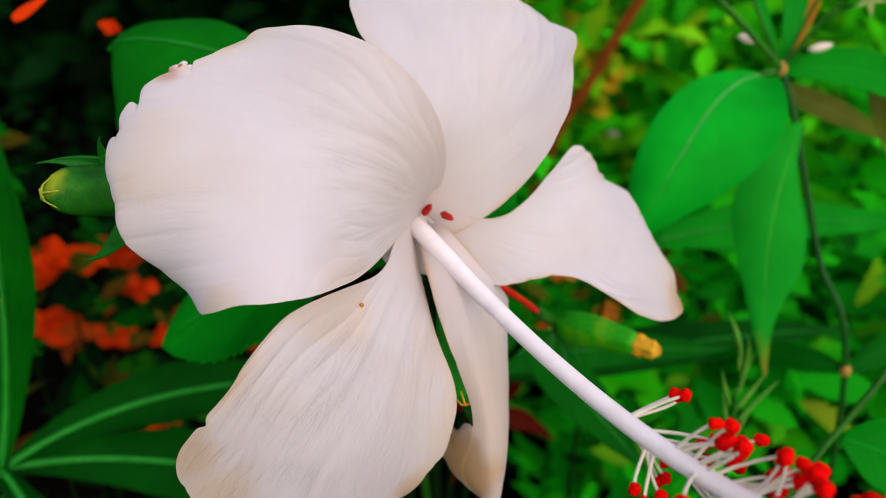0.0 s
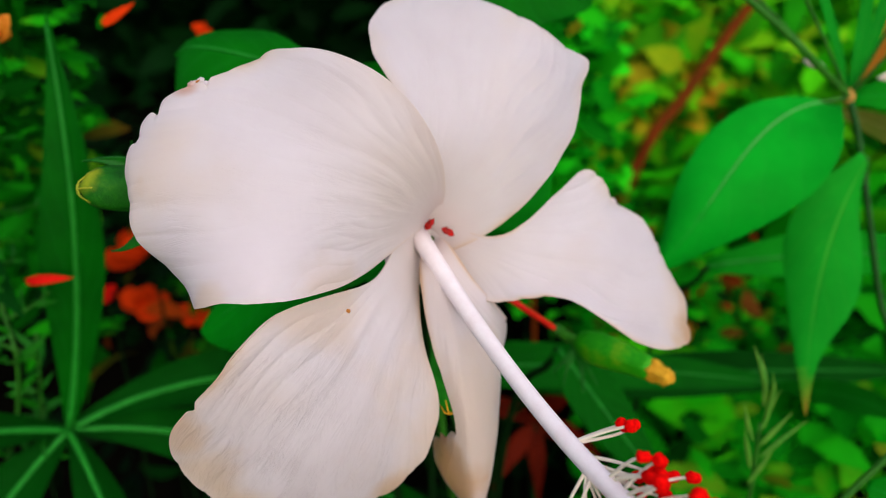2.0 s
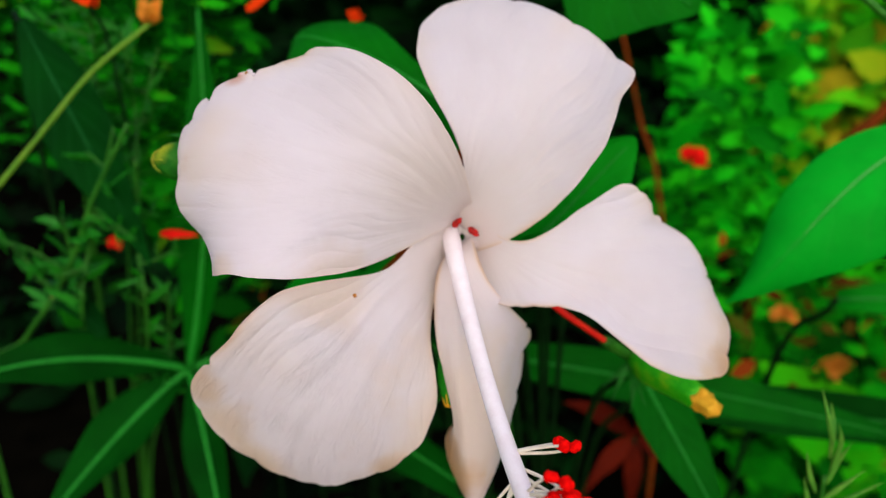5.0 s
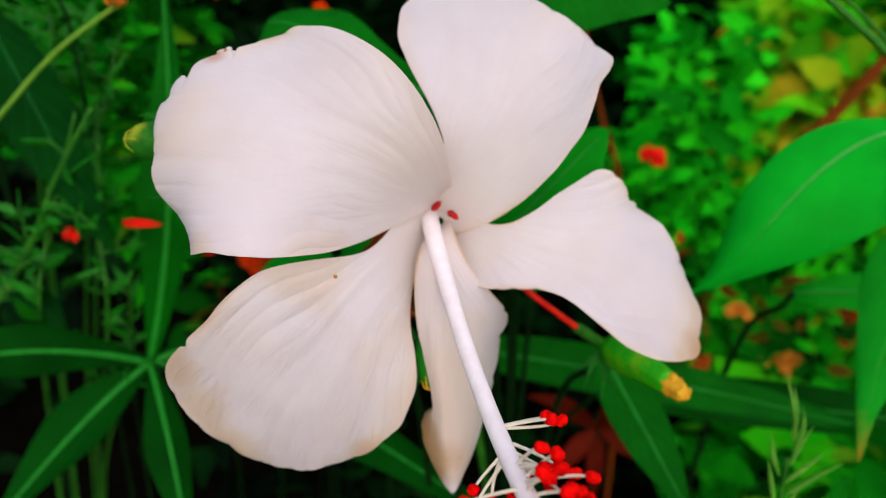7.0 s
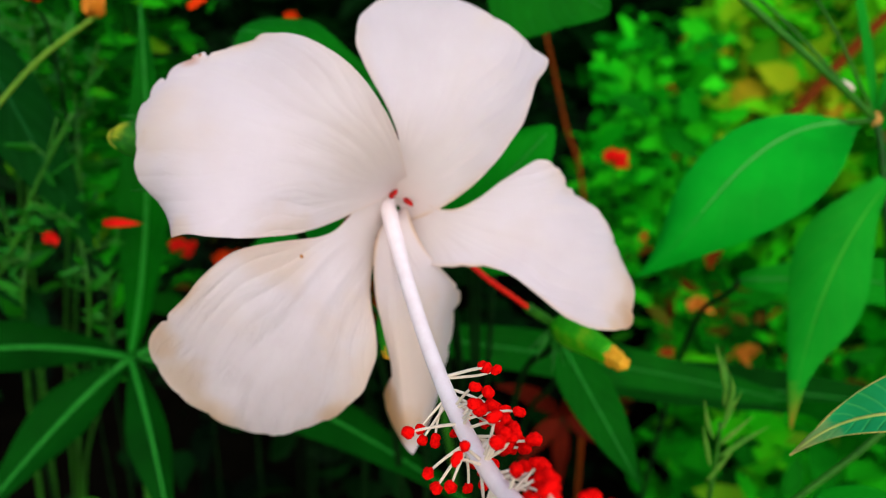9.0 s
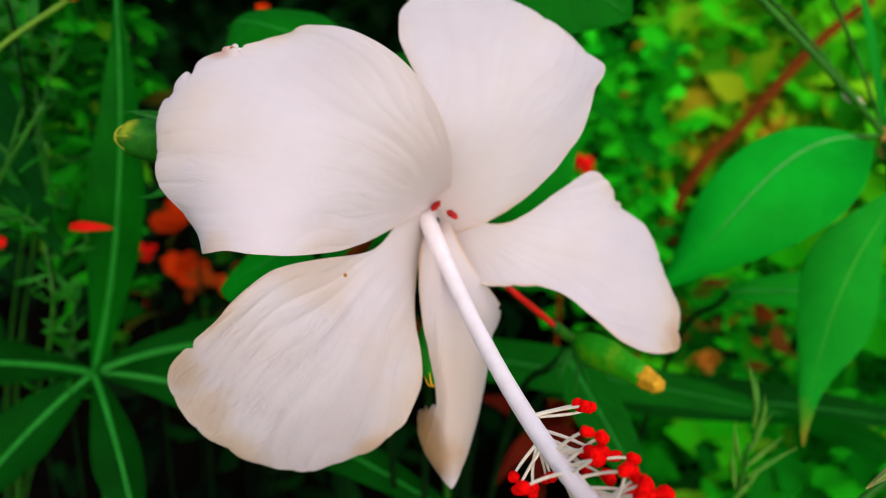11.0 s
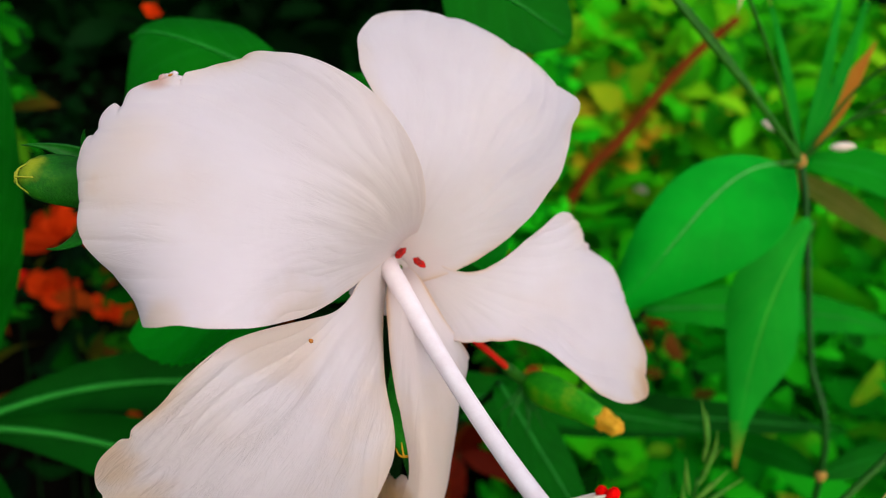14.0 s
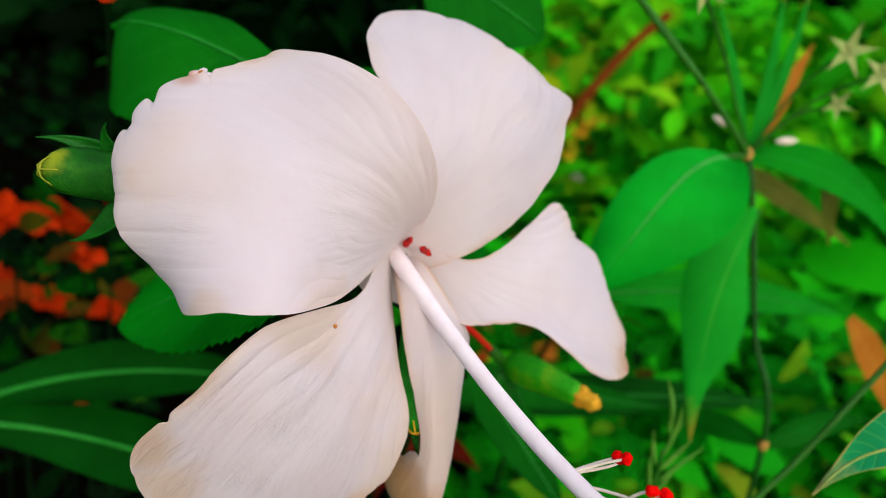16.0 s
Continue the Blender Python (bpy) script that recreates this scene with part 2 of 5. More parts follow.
def speckled(name, stops, scale, rough=0.5, bump_mm=0.3, spec=0.15, island=0.0):
    """A plain grown surface: two scales of noise over a range of colours."""
    m, n, l, b = material(name, stops[0][1], rough, spec)
    geo = n.new("ShaderNodeTexCoord")
    a = add(n, "TexNoise", Scale=scale, Detail=4.0, Roughness=0.6)
    g = add(n, "TexNoise", Scale=scale * 9, Detail=3.0, Roughness=0.6)
    l.new(geo.outputs["Object"], a.inputs["Vector"])
    l.new(geo.outputs["Object"], g.inputs["Vector"])
    fac = calc(n, l, "ADD", calc(n, l, "MULTIPLY", a.outputs[0], 0.7), calc(n, l, "MULTIPLY", g.outputs[0], 0.3))
    if island:
        gi = n.new("ShaderNodeNewGeometry")
        fac = calc(n, l, "ADD", calc(n, l, "MULTIPLY", fac, 1 - island), calc(n, l, "MULTIPLY", gi.outputs["Random Per Island"], island))
    c = ramp(n, l, fac, stops)
    l.new(c, b.inputs["Base Color"])
    bump = add(n, "Bump", Strength=0.6, Distance=bump_mm / 1000)
    l.new(fac, bump.inputs["Height"])
    l.new(bump.outputs[0], b.inputs["Normal"])
    return m, n, l, b, c


PETAL = petal_material("white_petal", 0.3)
PETAL_CRINKLED = petal_material("crinkled_white_petal", 1.0)
COLUMN = speckled("stamen_tube", [(0.3, (0.78, 0.68, 0.70)), (0.7, (0.86, 0.80, 0.82))], 300, 0.5, 0.15)[0]
FILAMENT = speckled("filament_white", [(0.3, (0.66, 0.58, 0.44)), (0.7, (0.80, 0.74, 0.62))], 400, 0.5, 0.1)[0]
ANTHER = speckled("red_pollen", [(0.35, (0.55, 0.001, 0.001)), (0.62, (0.95, 0.004, 0.003))], 1400, 0.8, 0.4, 0.02)[0]
STIGMA = speckled("orange_stigma", [(0.3, (0.85, 0.30, 0.01)), (0.7, (0.88, 0.46, 0.06))], 500, 0.6, 0.2)[0]
SPECK = speckled("dark_red_speck", [(0.35, (0.10, 0.003, 0.002)), (0.65, (0.62, 0.008, 0.004))], 700, 0.35, 0.2)[0]
BLEMISH = speckled("brown_blemish", [(0.3, (0.35, 0.10, 0.02)), (0.7, (0.55, 0.25, 0.05))], 900, 0.5, 0.1)[0]
LEAF = leaf_material("broad_leaf", (0.001, 0.25, 0.010), (0.002, 0.39, 0.016), (0.03, 0.29, 0.04), 6.0, lines=0.05)
LEAF_DEEP = leaf_material("hibiscus_leaf", (0.001, 0.08, 0.002), (0.002, 0.145, 0.003), (0.01, 0.22, 0.02), 8.0)
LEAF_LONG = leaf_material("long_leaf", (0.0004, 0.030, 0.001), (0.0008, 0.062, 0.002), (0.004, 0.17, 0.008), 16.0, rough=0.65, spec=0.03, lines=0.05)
# Leaf green darkened for leaves in the gloom; the shade is part of the colour.
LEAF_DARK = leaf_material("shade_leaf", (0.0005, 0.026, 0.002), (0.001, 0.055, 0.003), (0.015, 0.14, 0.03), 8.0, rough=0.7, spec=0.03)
LEAF_MID = leaf_material("toothed_leaf", (0.001, 0.18, 0.004), (0.002, 0.28, 0.006), (0.01, 0.34, 0.03), 8.0)
LEAF_TIPPED = leaf_material("hanging_leaf", (0.002, 0.22, 0.008), (0.006, 0.33, 0.014), (0.06, 0.40, 0.03), 7.0, lines=0.05, tip=(0.45, 0.20, 0.02), tip_from=0.82)
LEAF_PALE = leaf_material("pale_leaf", (0.003, 0.15, 0.010), (0.010, 0.27, 0.085), (0.07, 0.46, 0.10), 15.0, tip=(0.50, 0.30, 0.10), lines=0.35, bumpy=0.35, rim=(0.45, 0.42, 0.10), tip_from=0.84, slant=0.18)
LEAF_DRY = leaf_material("dry_leaf", (0.09, 0.14, 0.012), (0.21, 0.20, 0.030), (0.30, 0.26, 0.07), 8.0, rough=0.7)
LEAF_ORANGE = leaf_material("orange_leaf", (0.30, 0.09, 0.008), (0.42, 0.18, 0.015), (0.45, 0.25, 0.04), 8.0, rough=0.6)
SPRIG = speckled("weed_leaf", [(0.3, (0.001, 0.04, 0.001)), (0.7, (0.008, 0.19, 0.003))], 90, 0.5, 0.3, island=0.5)[0]
STEM = speckled("green_stem", [(0.3, (0.008, 0.08, 0.005)), (0.7, (0.035, 0.19, 0.012))], 150, 0.5, 0.3)[0]
STEM_LIGHT = speckled("light_stem", [(0.3, (0.05, 0.20, 0.01)), (0.7, (0.16, 0.30, 0.02))], 150, 0.5, 0.3)[0]
OCHRE = speckled("ochre_petal", [(0.3, (0.48, 0.12, 0.008)), (0.7, (0.62, 0.26, 0.02))], 120, 0.6, 0.3)[0]
STEM_DARK = speckled("dark_stem", [(0.3, (0.002, 0.04, 0.003)), (0.7, (0.008, 0.10, 0.006))], 150, 0.5, 0.3)[0]
# Darkened copy of the stem green for stalks low down; shade sits in the colour.
STEM_SHADE = speckled("painted_shade_stem", [(0.3, (0.001, 0.006, 0.001)), (0.7, (0.003, 0.022, 0.003))], 150, 0.6, 0.3, 0.05)[0]
STEM_RED = speckled("reddish_stem", [(0.3, (0.07, 0.020, 0.003)), (0.7, (0.18, 0.030, 0.003))], 28, 0.7, 0.4, 0.02)[0]
STALK_RED = speckled("red_stalk", [(0.3, (0.66, 0.008, 0.008)), (0.7, (0.88, 0.03, 0.015))], 200, 0.45, 0.2)[0]
NODE = speckled("stem_joint", [(0.3, (0.30, 0.16, 0.03)), (0.7, (0.50, 0.28, 0.06))], 200, 0.6, 0.3)[0]
BUD = speckled("bud_skin", [(0.32, (0.004, 0.07, 0.002)), (0.55, (0.02, 0.18, 0.004)), (0.70, (0.18, 0.27, 0.008))], 230, 0.6, 1.2)[0]


def bud_tipped():
    """Bud skin that ripens to yellow-green round its end."""
    m, n, l, b, c = speckled("ripening_bud_skin", [(0.32, (0.002, 0.045, 0.002)), (0.55, (0.006, 0.11, 0.003)), (0.74, (0.04, 0.17, 0.005))], 230, 0.6, 1.2)
    geo = n.new("ShaderNodeTexCoord")
    away = n.new("ShaderNodeVectorMath")
    away.operation = "DISTANCE"
    l.new(geo.outputs["Object"], away.inputs[0])
    away.inputs[1].default_value = (-0.0140, -0.0160, 0.0120)
    wob = add(n, "TexNoise", Scale=260.0, Detail=3.0)
    l.new(geo.outputs["Object"], wob.inputs["Vector"])
    near = n.new("ShaderNodeMapRange")
    near.interpolation_type = "SMOOTHSTEP"
    near.inputs[1].default_value, near.inputs[2].default_value = 0.0046, 0.0016
    l.new(calc(n, l, "MULTIPLY_ADD", wob.outputs[0], 0.004, calc(n, l, "SUBTRACT", away.outputs["Value"], 0.002)), near.inputs[0])
    l.new(mix(n, l, calc(n, l, "MULTIPLY", near.outputs[0], 0.85), c, (0.30, 0.36, 0.012)), b.inputs["Base Color"])
    return m


BUD_TIPPED = bud_tipped()
BUD_FRESH = speckled("fresh_bud_skin", [(0.3, (0.002, 0.11, 0.002)), (0.7, (0.010, 0.24, 0.004))], 300, 0.6, 0.6)[0]
POD = speckled("spent_bloom_skin", [(0.3, (0.003, 0.19, 0.002)), (0.5, (0.02, 0.33, 0.004)), (0.75, (0.26, 0.42, 0.008))], 120, 0.45, 0.4)[0]
WILTED = speckled("wilted_tip", [(0.3, (0.48, 0.20, 0.005)), (0.7, (0.78, 0.46, 0.03))], 260, 0.6, 0.5)[0]
BRACT = speckled("dark_bract", [(0.3, (0.002, 0.05, 0.003)), (0.7, (0.006, 0.16, 0.006))], 200, 0.5, 0.3)[0]
BLOSSOM_ORANGE = speckled("orange_blossom", [(0.3, (0.36, 0.014, 0.002)), (0.7, (0.72, 0.050, 0.002))], 60, 0.65, 0.4, 0.02, island=0.4)[0]
BLOSSOM_RED = speckled("red_blossom", [(0.3, (0.55, 0.008, 0.006)), (0.7, (0.80, 0.012, 0.006))], 60, 0.65, 0.4, 0.02)[0]
PALE_BUD = speckled("pale_bud", [(0.3, (0.55, 0.45, 0.35)), (0.7, (0.75, 0.68, 0.55))], 120, 0.6, 0.3)[0]
SEAM = speckled("bud_seam", [(0.3, (0.10, 0.22, 0.01)), (0.7, (0.42, 0.40, 0.03))], 300, 0.6, 0.2)[0]
SEPAL = speckled("pale_sepal", [(0.3, (0.16, 0.30, 0.05)), (0.7, (0.34, 0.38, 0.13))], 160, 0.6, 0.3)[0]
STRAW = speckled("straw_spikelet", [(0.3, (0.02, 0.19, 0.012)), (0.7, (0.13, 0.31, 0.03))], 250, 0.6, 0.3)[0]
# Far darker than earth: the shadow between the plants is in this colour.
SOIL = speckled("shade_dark_soil", [(0.3, (0.001, 0.001, 0.0007)), (0.7, (0.004, 0.0035, 0.002))], 30, 0.95, 6, 0.0)[0]
# Weeds on the open side: their sunlit look is in these bright base colours.
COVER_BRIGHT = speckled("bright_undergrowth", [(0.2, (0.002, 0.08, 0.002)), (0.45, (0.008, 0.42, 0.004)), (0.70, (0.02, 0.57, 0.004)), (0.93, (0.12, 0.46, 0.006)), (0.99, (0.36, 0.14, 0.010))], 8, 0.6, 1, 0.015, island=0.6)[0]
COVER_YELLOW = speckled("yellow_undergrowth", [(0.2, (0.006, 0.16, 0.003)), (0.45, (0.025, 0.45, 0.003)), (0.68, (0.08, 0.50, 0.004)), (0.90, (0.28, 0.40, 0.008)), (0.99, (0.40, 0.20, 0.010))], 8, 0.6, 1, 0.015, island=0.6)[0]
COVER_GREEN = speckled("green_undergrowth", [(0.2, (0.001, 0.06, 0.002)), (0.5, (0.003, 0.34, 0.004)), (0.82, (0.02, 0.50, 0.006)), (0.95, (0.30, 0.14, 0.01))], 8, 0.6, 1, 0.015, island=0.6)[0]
# Dimmer copies of green_undergrowth: lack of light put into the greens.
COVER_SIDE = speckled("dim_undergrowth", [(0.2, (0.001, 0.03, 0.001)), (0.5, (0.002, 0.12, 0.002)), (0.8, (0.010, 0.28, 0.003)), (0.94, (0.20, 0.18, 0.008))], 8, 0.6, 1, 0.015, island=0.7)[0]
COVER_LOW = speckled("low_undergrowth", [(0.2, (0.001, 0.020, 0.001)), (0.42, (0.002, 0.17, 0.003)), (0.72, (0.010, 0.38, 0.004)), (0.90, (0.26, 0.20, 0.010))], 8, 0.6, 1, 0.015, island=0.65)[0]
COVER_OCHRE = speckled("ochre_undergrowth", [(0.2, (0.02, 0.22, 0.003)), (0.42, (0.14, 0.34, 0.004)), (0.6, (0.34, 0.34, 0.008)), (0.78, (0.42, 0.24, 0.010)), (0.93, (0.45, 0.13, 0.010))], 8, 0.6, 1, 0.015, island=0.7)[0]
COVER_RUST = speckled("rusty_undergrowth", [(0.25, (0.001, 0.05, 0.001)), (0.45, (0.010, 0.10, 0.002)), (0.6, (0.08, 0.026, 0.003)), (0.88, (0.34, 0.040, 0.003))], 8, 0.6, 1, 0.015, island=0.7)[0]
# Near-black copy of the weed greens: deep shade put into the base colour.
COVER_SHADE = speckled("shaded_undergrowth", [(0.3, (0.0003, 0.003, 0.0005)), (0.7, (0.001, 0.022, 0.002))], 8, 0.7, 1, 0.03, island=0.5)[0]

# ---- building helpers ----
ORIGIN = {}


def thing(name, origin, label, category, group=""):
    """A top-level thing: an Empty at its base."""
    ob = tagged(new(name), label, category, group)
    ob.empty_display_size = 0.01
    ob.location = origin
    ORIGIN[ob] = np.array(origin, float)
    return ob


def part(name, verts, faces, mat, parent, label="", uv=None, thick=0.0, fan=None):
    """One mesh under a thing or a part; verts are in world metres."""
    o = ORIGIN[parent]
    me = bpy.data.meshes.new(name)
    me.from_pydata((np.asarray(verts) - o).tolist(), [], faces)
    me.materials.append(mat)
    me.polygons.foreach_set("use_smooth", [True] * len(me.polygons))
    if uv is not None:
        layer = me.uv_layers.new(name="UVMap")
        idx = np.empty(len(me.loops), int)
        me.loops.foreach_get("vertex_index", idx)
        layer.data.foreach_set("uv", np.asarray(uv, float)[idx].ravel())
        if fan is not None:
            me.uv_layers.new(name="Fan").data.foreach_set("uv", np.asarray(fan, float)[idx].ravel())
    me.update()
    ob = tagged(new(name, me), label)
    ob.parent = parent
    ORIGIN[ob] = o
    if thick:
        s = ob.modifiers.new("thickness", "SOLIDIFY")
        s.thickness, s.offset = thick, 0
    return ob


def lone(name, verts, faces, mat, label, category, group="", kind=""):
    """A thing of one mesh."""
    v = np.asarray(verts, float)
    o = v.mean(axis=0)
    o[2] = v[:, 2].min()
    me = bpy.data.meshes.new(name)
    me.from_pydata((v - o).tolist(), [], faces)
    me.materials.append(mat)
    me.polygons.foreach_set("use_smooth", [True] * len(me.polygons))
    ob = tagged(new(name, me), label, category, group, kind)
    ob.location = o
    return ob


def bezier(p, u):
    p, u = np.asarray(p, float), np.asarray(u, float)[:, None]
    return (1 - u) ** 3 * p[0] + 3 * u * (1 - u) ** 2 * p[1] + 3 * u * u * (1 - u) * p[2] + u ** 3 * p[3]


def knots(vals, u):
    """A smooth curve through evenly spaced values."""
    v = np.asarray(vals, float)
    n = len(v) - 1
    x = np.clip(np.asarray(u, float), 0, 1) * n
    i = np.minimum(x.astype(int), n - 1)
    f = x - i
    e = np.concatenate([[2 * v[0] - v[1]], v, [2 * v[-1] - v[-2]]])
    a, b, c, d = e[i], e[i + 1], e[i + 2], e[i + 3]
    return 0.5 * (2 * b + (c - a) * f + (2 * a - 5 * b + 4 * c - d) * f ** 2 + (3 * b - 3 * c + d - a) * f ** 3)


def smooth_line(points, n):
    """n points along a smooth line through the given ones."""
    p = np.asarray(points, float)
    u = np.linspace(0, 1, n)
    return np.stack([knots(p[:, k], u) for k in range(3)], -1)


FACE = np.array([0.15, -0.93, 0.33])


def blade(mid, turn, left, right, cup, blunt=(5, 0.5), nu=48, nv=25, ruffle=0.0, waves=9, notches=(), teeth=0.0, face=FACE, seed=0, scallop=0.0, lobes=9.0, fan=False, folds=0.0):
    """A petal or leaf: a midline, the turn of the blade about it, half widths to both sides and their cupping.
    notches: (side, place, width, depth) along the edge; teeth: depth of a saw edge; ruffle: metres at the rim."""
    rng = np.random.RandomState(seed)
    U = np.sin(np.linspace(0, 1, nu) * math.pi / 2)
    V = np.sin(np.linspace(-1, 1, nv) * math.pi / 2 * 0.92) / math.sin(math.pi / 2 * 0.92)
    B = np.asarray(mid, float)
    u = U[:, None]
    M = bezier(B, U)
    D = 3 * ((1 - u) ** 2 * (B[1] - B[0]) + 2 * u * (1 - u) * (B[2] - B[1]) + u * u * (B[3] - B[2]))
    T = D / np.linalg.norm(D, axis=1, keepdims=True)
    S = np.cross(T, face)
    S /= np.linalg.norm(S, axis=1, keepdims=True)
    N = np.cross(S, T)
    a = np.radians(knots(turn, U))[:, None]
    S, N = np.cos(a) * S + np.sin(a) * N, np.cos(a) * N - np.sin(a) * S
    end = np.clip(1 - U ** blunt[0], 0, 1) ** blunt[1]
    wl, wr = knots(left, U) * end, knots(right, U) * end
    p = rng.rand(6) * 6.28
    for w, k in ((wl, 0), (wr, 3)):
        w *= 1 + 0.012 * np.sin(U * 21 + p[k]) * U + 0.008 * np.sin(U * 47 + p[k + 1]) * U
        if teeth:
            w *= 1 + teeth * ((U * 24 + p[k]) % 1.0 - 0.5)
    v = V[None, :, None]
    w = np.where(v < 0, wl[:, None, None], wr[:, None, None])
    c = np.where(v < 0, (cup[0] + (cup[1] - cup[0]) * U)[:, None, None], (cup[2] + (cup[3] - cup[2]) * U)[:, None, None])
    P = M[:, None] + S[:, None] * w * v + N[:, None] * w * c * v * v
    for side, place, width, depth in notches:
        cut = depth * np.exp(-((U - place) / width) ** 2)[:, None] * np.where(V * side > 0, np.abs(V) ** 14, 0)[None, :]
        P = P - S[:, None] * w * v * cut[..., None]
    rim = np.maximum(np.abs(V)[None, :] ** 5 * np.clip(U * 1.6 - 0.3, 0, 1)[:, None], np.clip((U[:, None] - 0.8) / 0.2, 0, 1) ** 2)
    # angle about the base, in the plane of the blade
    t0 = B[3] - B[0]
    reach = np.linalg.norm(t0)
    t0 = t0 / reach
    s0 = np.cross(t0, face)
    s0 /= np.linalg.norm(s0)
    q = P - B[0]
    ang = np.arctan2(q @ s0, np.maximum(q @ t0, 0.02 * reach))
    wave = np.sin(ang * waves + p[2]) + 0.6 * np.sin(ang * waves * 2.3 + p[5])
    P = P + N[:, None] * (ruffle * rim * wave)[..., None]
    if scallop:
        k = np.abs(np.cos(ang * lobes + p[4] + 0.8 * np.sin(ang * 5 + p[1])))
        rad = q / (np.linalg.norm(q, axis=2, keepdims=True) + 1e-9)
        P = P + rad * (scallop * rim * (k ** 0.6 - 0.75))[..., None]
    if folds:
        # long soft pleats that fan out from the base, in patches, and finer creases towards the rim
        rho = np.linalg.norm(q, axis=2) / reach
        ph = rng.rand(16) * 6.28
        wander = ang + 0.05 * np.sin(rho * 7 + ph[0]) + 0.03 * np.sin(rho * 15 + ang * 6 + ph[1])
        soft = np.sin(wander * 17 + ph[2]) + 0.8 * np.sin(wander * 29 + ph[3] + rho * 2) + 0.5 * np.sin(wander * 47 + ph[4])
        crease = 1 - np.abs(np.sin(wander * 38 + 1.2 * np.sin(rho * 9 + ph[5]) + ph[6])) ** 0.5
        crease2 = 1 - np.abs(np.sin(wander * 71 + 1.5 * np.sin(rho * 13 + ph[7]) + ph[8])) ** 0.5
        spread = np.clip((rho - 0.22) / 0.35, 0, 1)
        patch = np.clip(0.5 + np.sin(ang * 6 + ph[9]) * np.sin(rho * 8 + ph[10]) + 0.5 * np.sin(ang * 13 + rho * 11 + ph[11]), 0, 1)
        patch2 = np.clip(0.3 + np.sin(ang * 9 + ph[12]) * np.sin(rho * 10 + ph[13]) + 0.6 * np.sin(ang * 17 - rho * 15 + ph[14]), 0, 1)
        lift = spread * (0.55 * soft * np.clip(1.3 - rho, 0.35, 1) - 0.9 * crease * patch - 0.35 * crease2 * patch2)
        P = P + N[:, None] * (folds * lift)[..., None]
    fans = np.stack([ang, np.linalg.norm(q, axis=2) / reach], -1).reshape(-1, 2)
    idx = np.arange(nu * nv).reshape(nu, nv)
    faces = np.stack([idx[:-1, :-1], idx[:-1, 1:], idx[1:, 1:], idx[1:, :-1]], -1).reshape(-1, 4).tolist()
    uv = np.stack(np.broadcast_arrays(V[None, :] * 0.5 + 0.5, U[:, None]), -1).reshape(-1, 2)
    return (P.reshape(-1, 3), faces, uv, fans) if fan else (P.reshape(-1, 3), faces, uv)


def tube(line, radii, n=8, ridges=0, depth=0.0):
    """A closed round body along a line, with a radius at each point."""
    L = np.asarray(line, float)
    r = np.broadcast_to(np.asarray(radii, float), (len(L),))
    T = np.gradient(L, axis=0)
    T /= np.linalg.norm(T, axis=1, keepdims=True) + 1e-12
    up = np.array([0.3, 0.2, 0.93]) if abs(T[0] @ np.array([0.3, 0.2, 0.93])) < 0.9 else np.array([1.0, 0, 0])
    A = np.cross(T, up)
    A /= np.linalg.norm(A, axis=1, keepdims=True)
    Bn = np.cross(T, A)
    an = np.linspace(0, 2 * math.pi, n, endpoint=False)
    rr = r[:, None] * (1 + depth * np.cos(ridges * an)[None, :])
    P = L[:, None] + rr[..., None] * (np.cos(an)[None, :, None] * A[:, None] + np.sin(an)[None, :, None] * Bn[:, None])
    m = len(L)
    verts = np.concatenate([P.reshape(-1, 3), L[:1], L[-1:]])
    faces = []
    for i in range(m - 1):
        for j in range(n):
            k = (j + 1) % n
            faces.append((i * n + j, i * n + k, (i + 1) * n + k, (i + 1) * n + j))
    for j in range(n):
        k = (j + 1) % n
        faces.append((m * n, k, j))
        faces.append((m * n + 1, (m - 1) * n + j, (m - 1) * n + k))
    return verts, faces


def leaf_between(base, tip, half, bow=(0, 0, 0), turn=(0, 0, 0), cup=(0.15, 0.1, 0.15, 0.1), shape=(0.12, 0.8, 1.0, 0.75, 0.5), blunt=(2.5, 0.75), **more):
    """A leaf blade from its base to its tip, half the width given, bowed sideways."""
    b, t, w = np.asarray(base, float), np.asarray(tip, float), np.asarray(bow, float)
    s = [half * k for k in shape]
    return blade([b, b + (t - b) / 3 + w, b + (t - b) * 2 / 3 + w, t], turn, s, s, cup, blunt, **{"nu": 26, "nv": 11, **more})


def leaf_part(name, parent, geom, mat, label="", thick=0.00035):
    v, f, uv = geom
    return part(name, v, f, mat, parent, label, uv, thick)


def midrib(parent, base, tip, radius, mat, bow=(0, 0, 0), label="", lift=0.0004):
    b, t, w = np.asarray(base, float), np.asarray(tip, float), np.asarray(bow, float)
    line = bezier([b, b + (t - b) / 3 + w, b + (t - b) * 2 / 3 + w, t], np.linspace(0.0, 0.97, 18)) + FACE * lift
    v, f = tube(line, np.linspace(radius, radius * 0.25, 18), 6)
    return part("midrib", v, f, mat, parent, label)


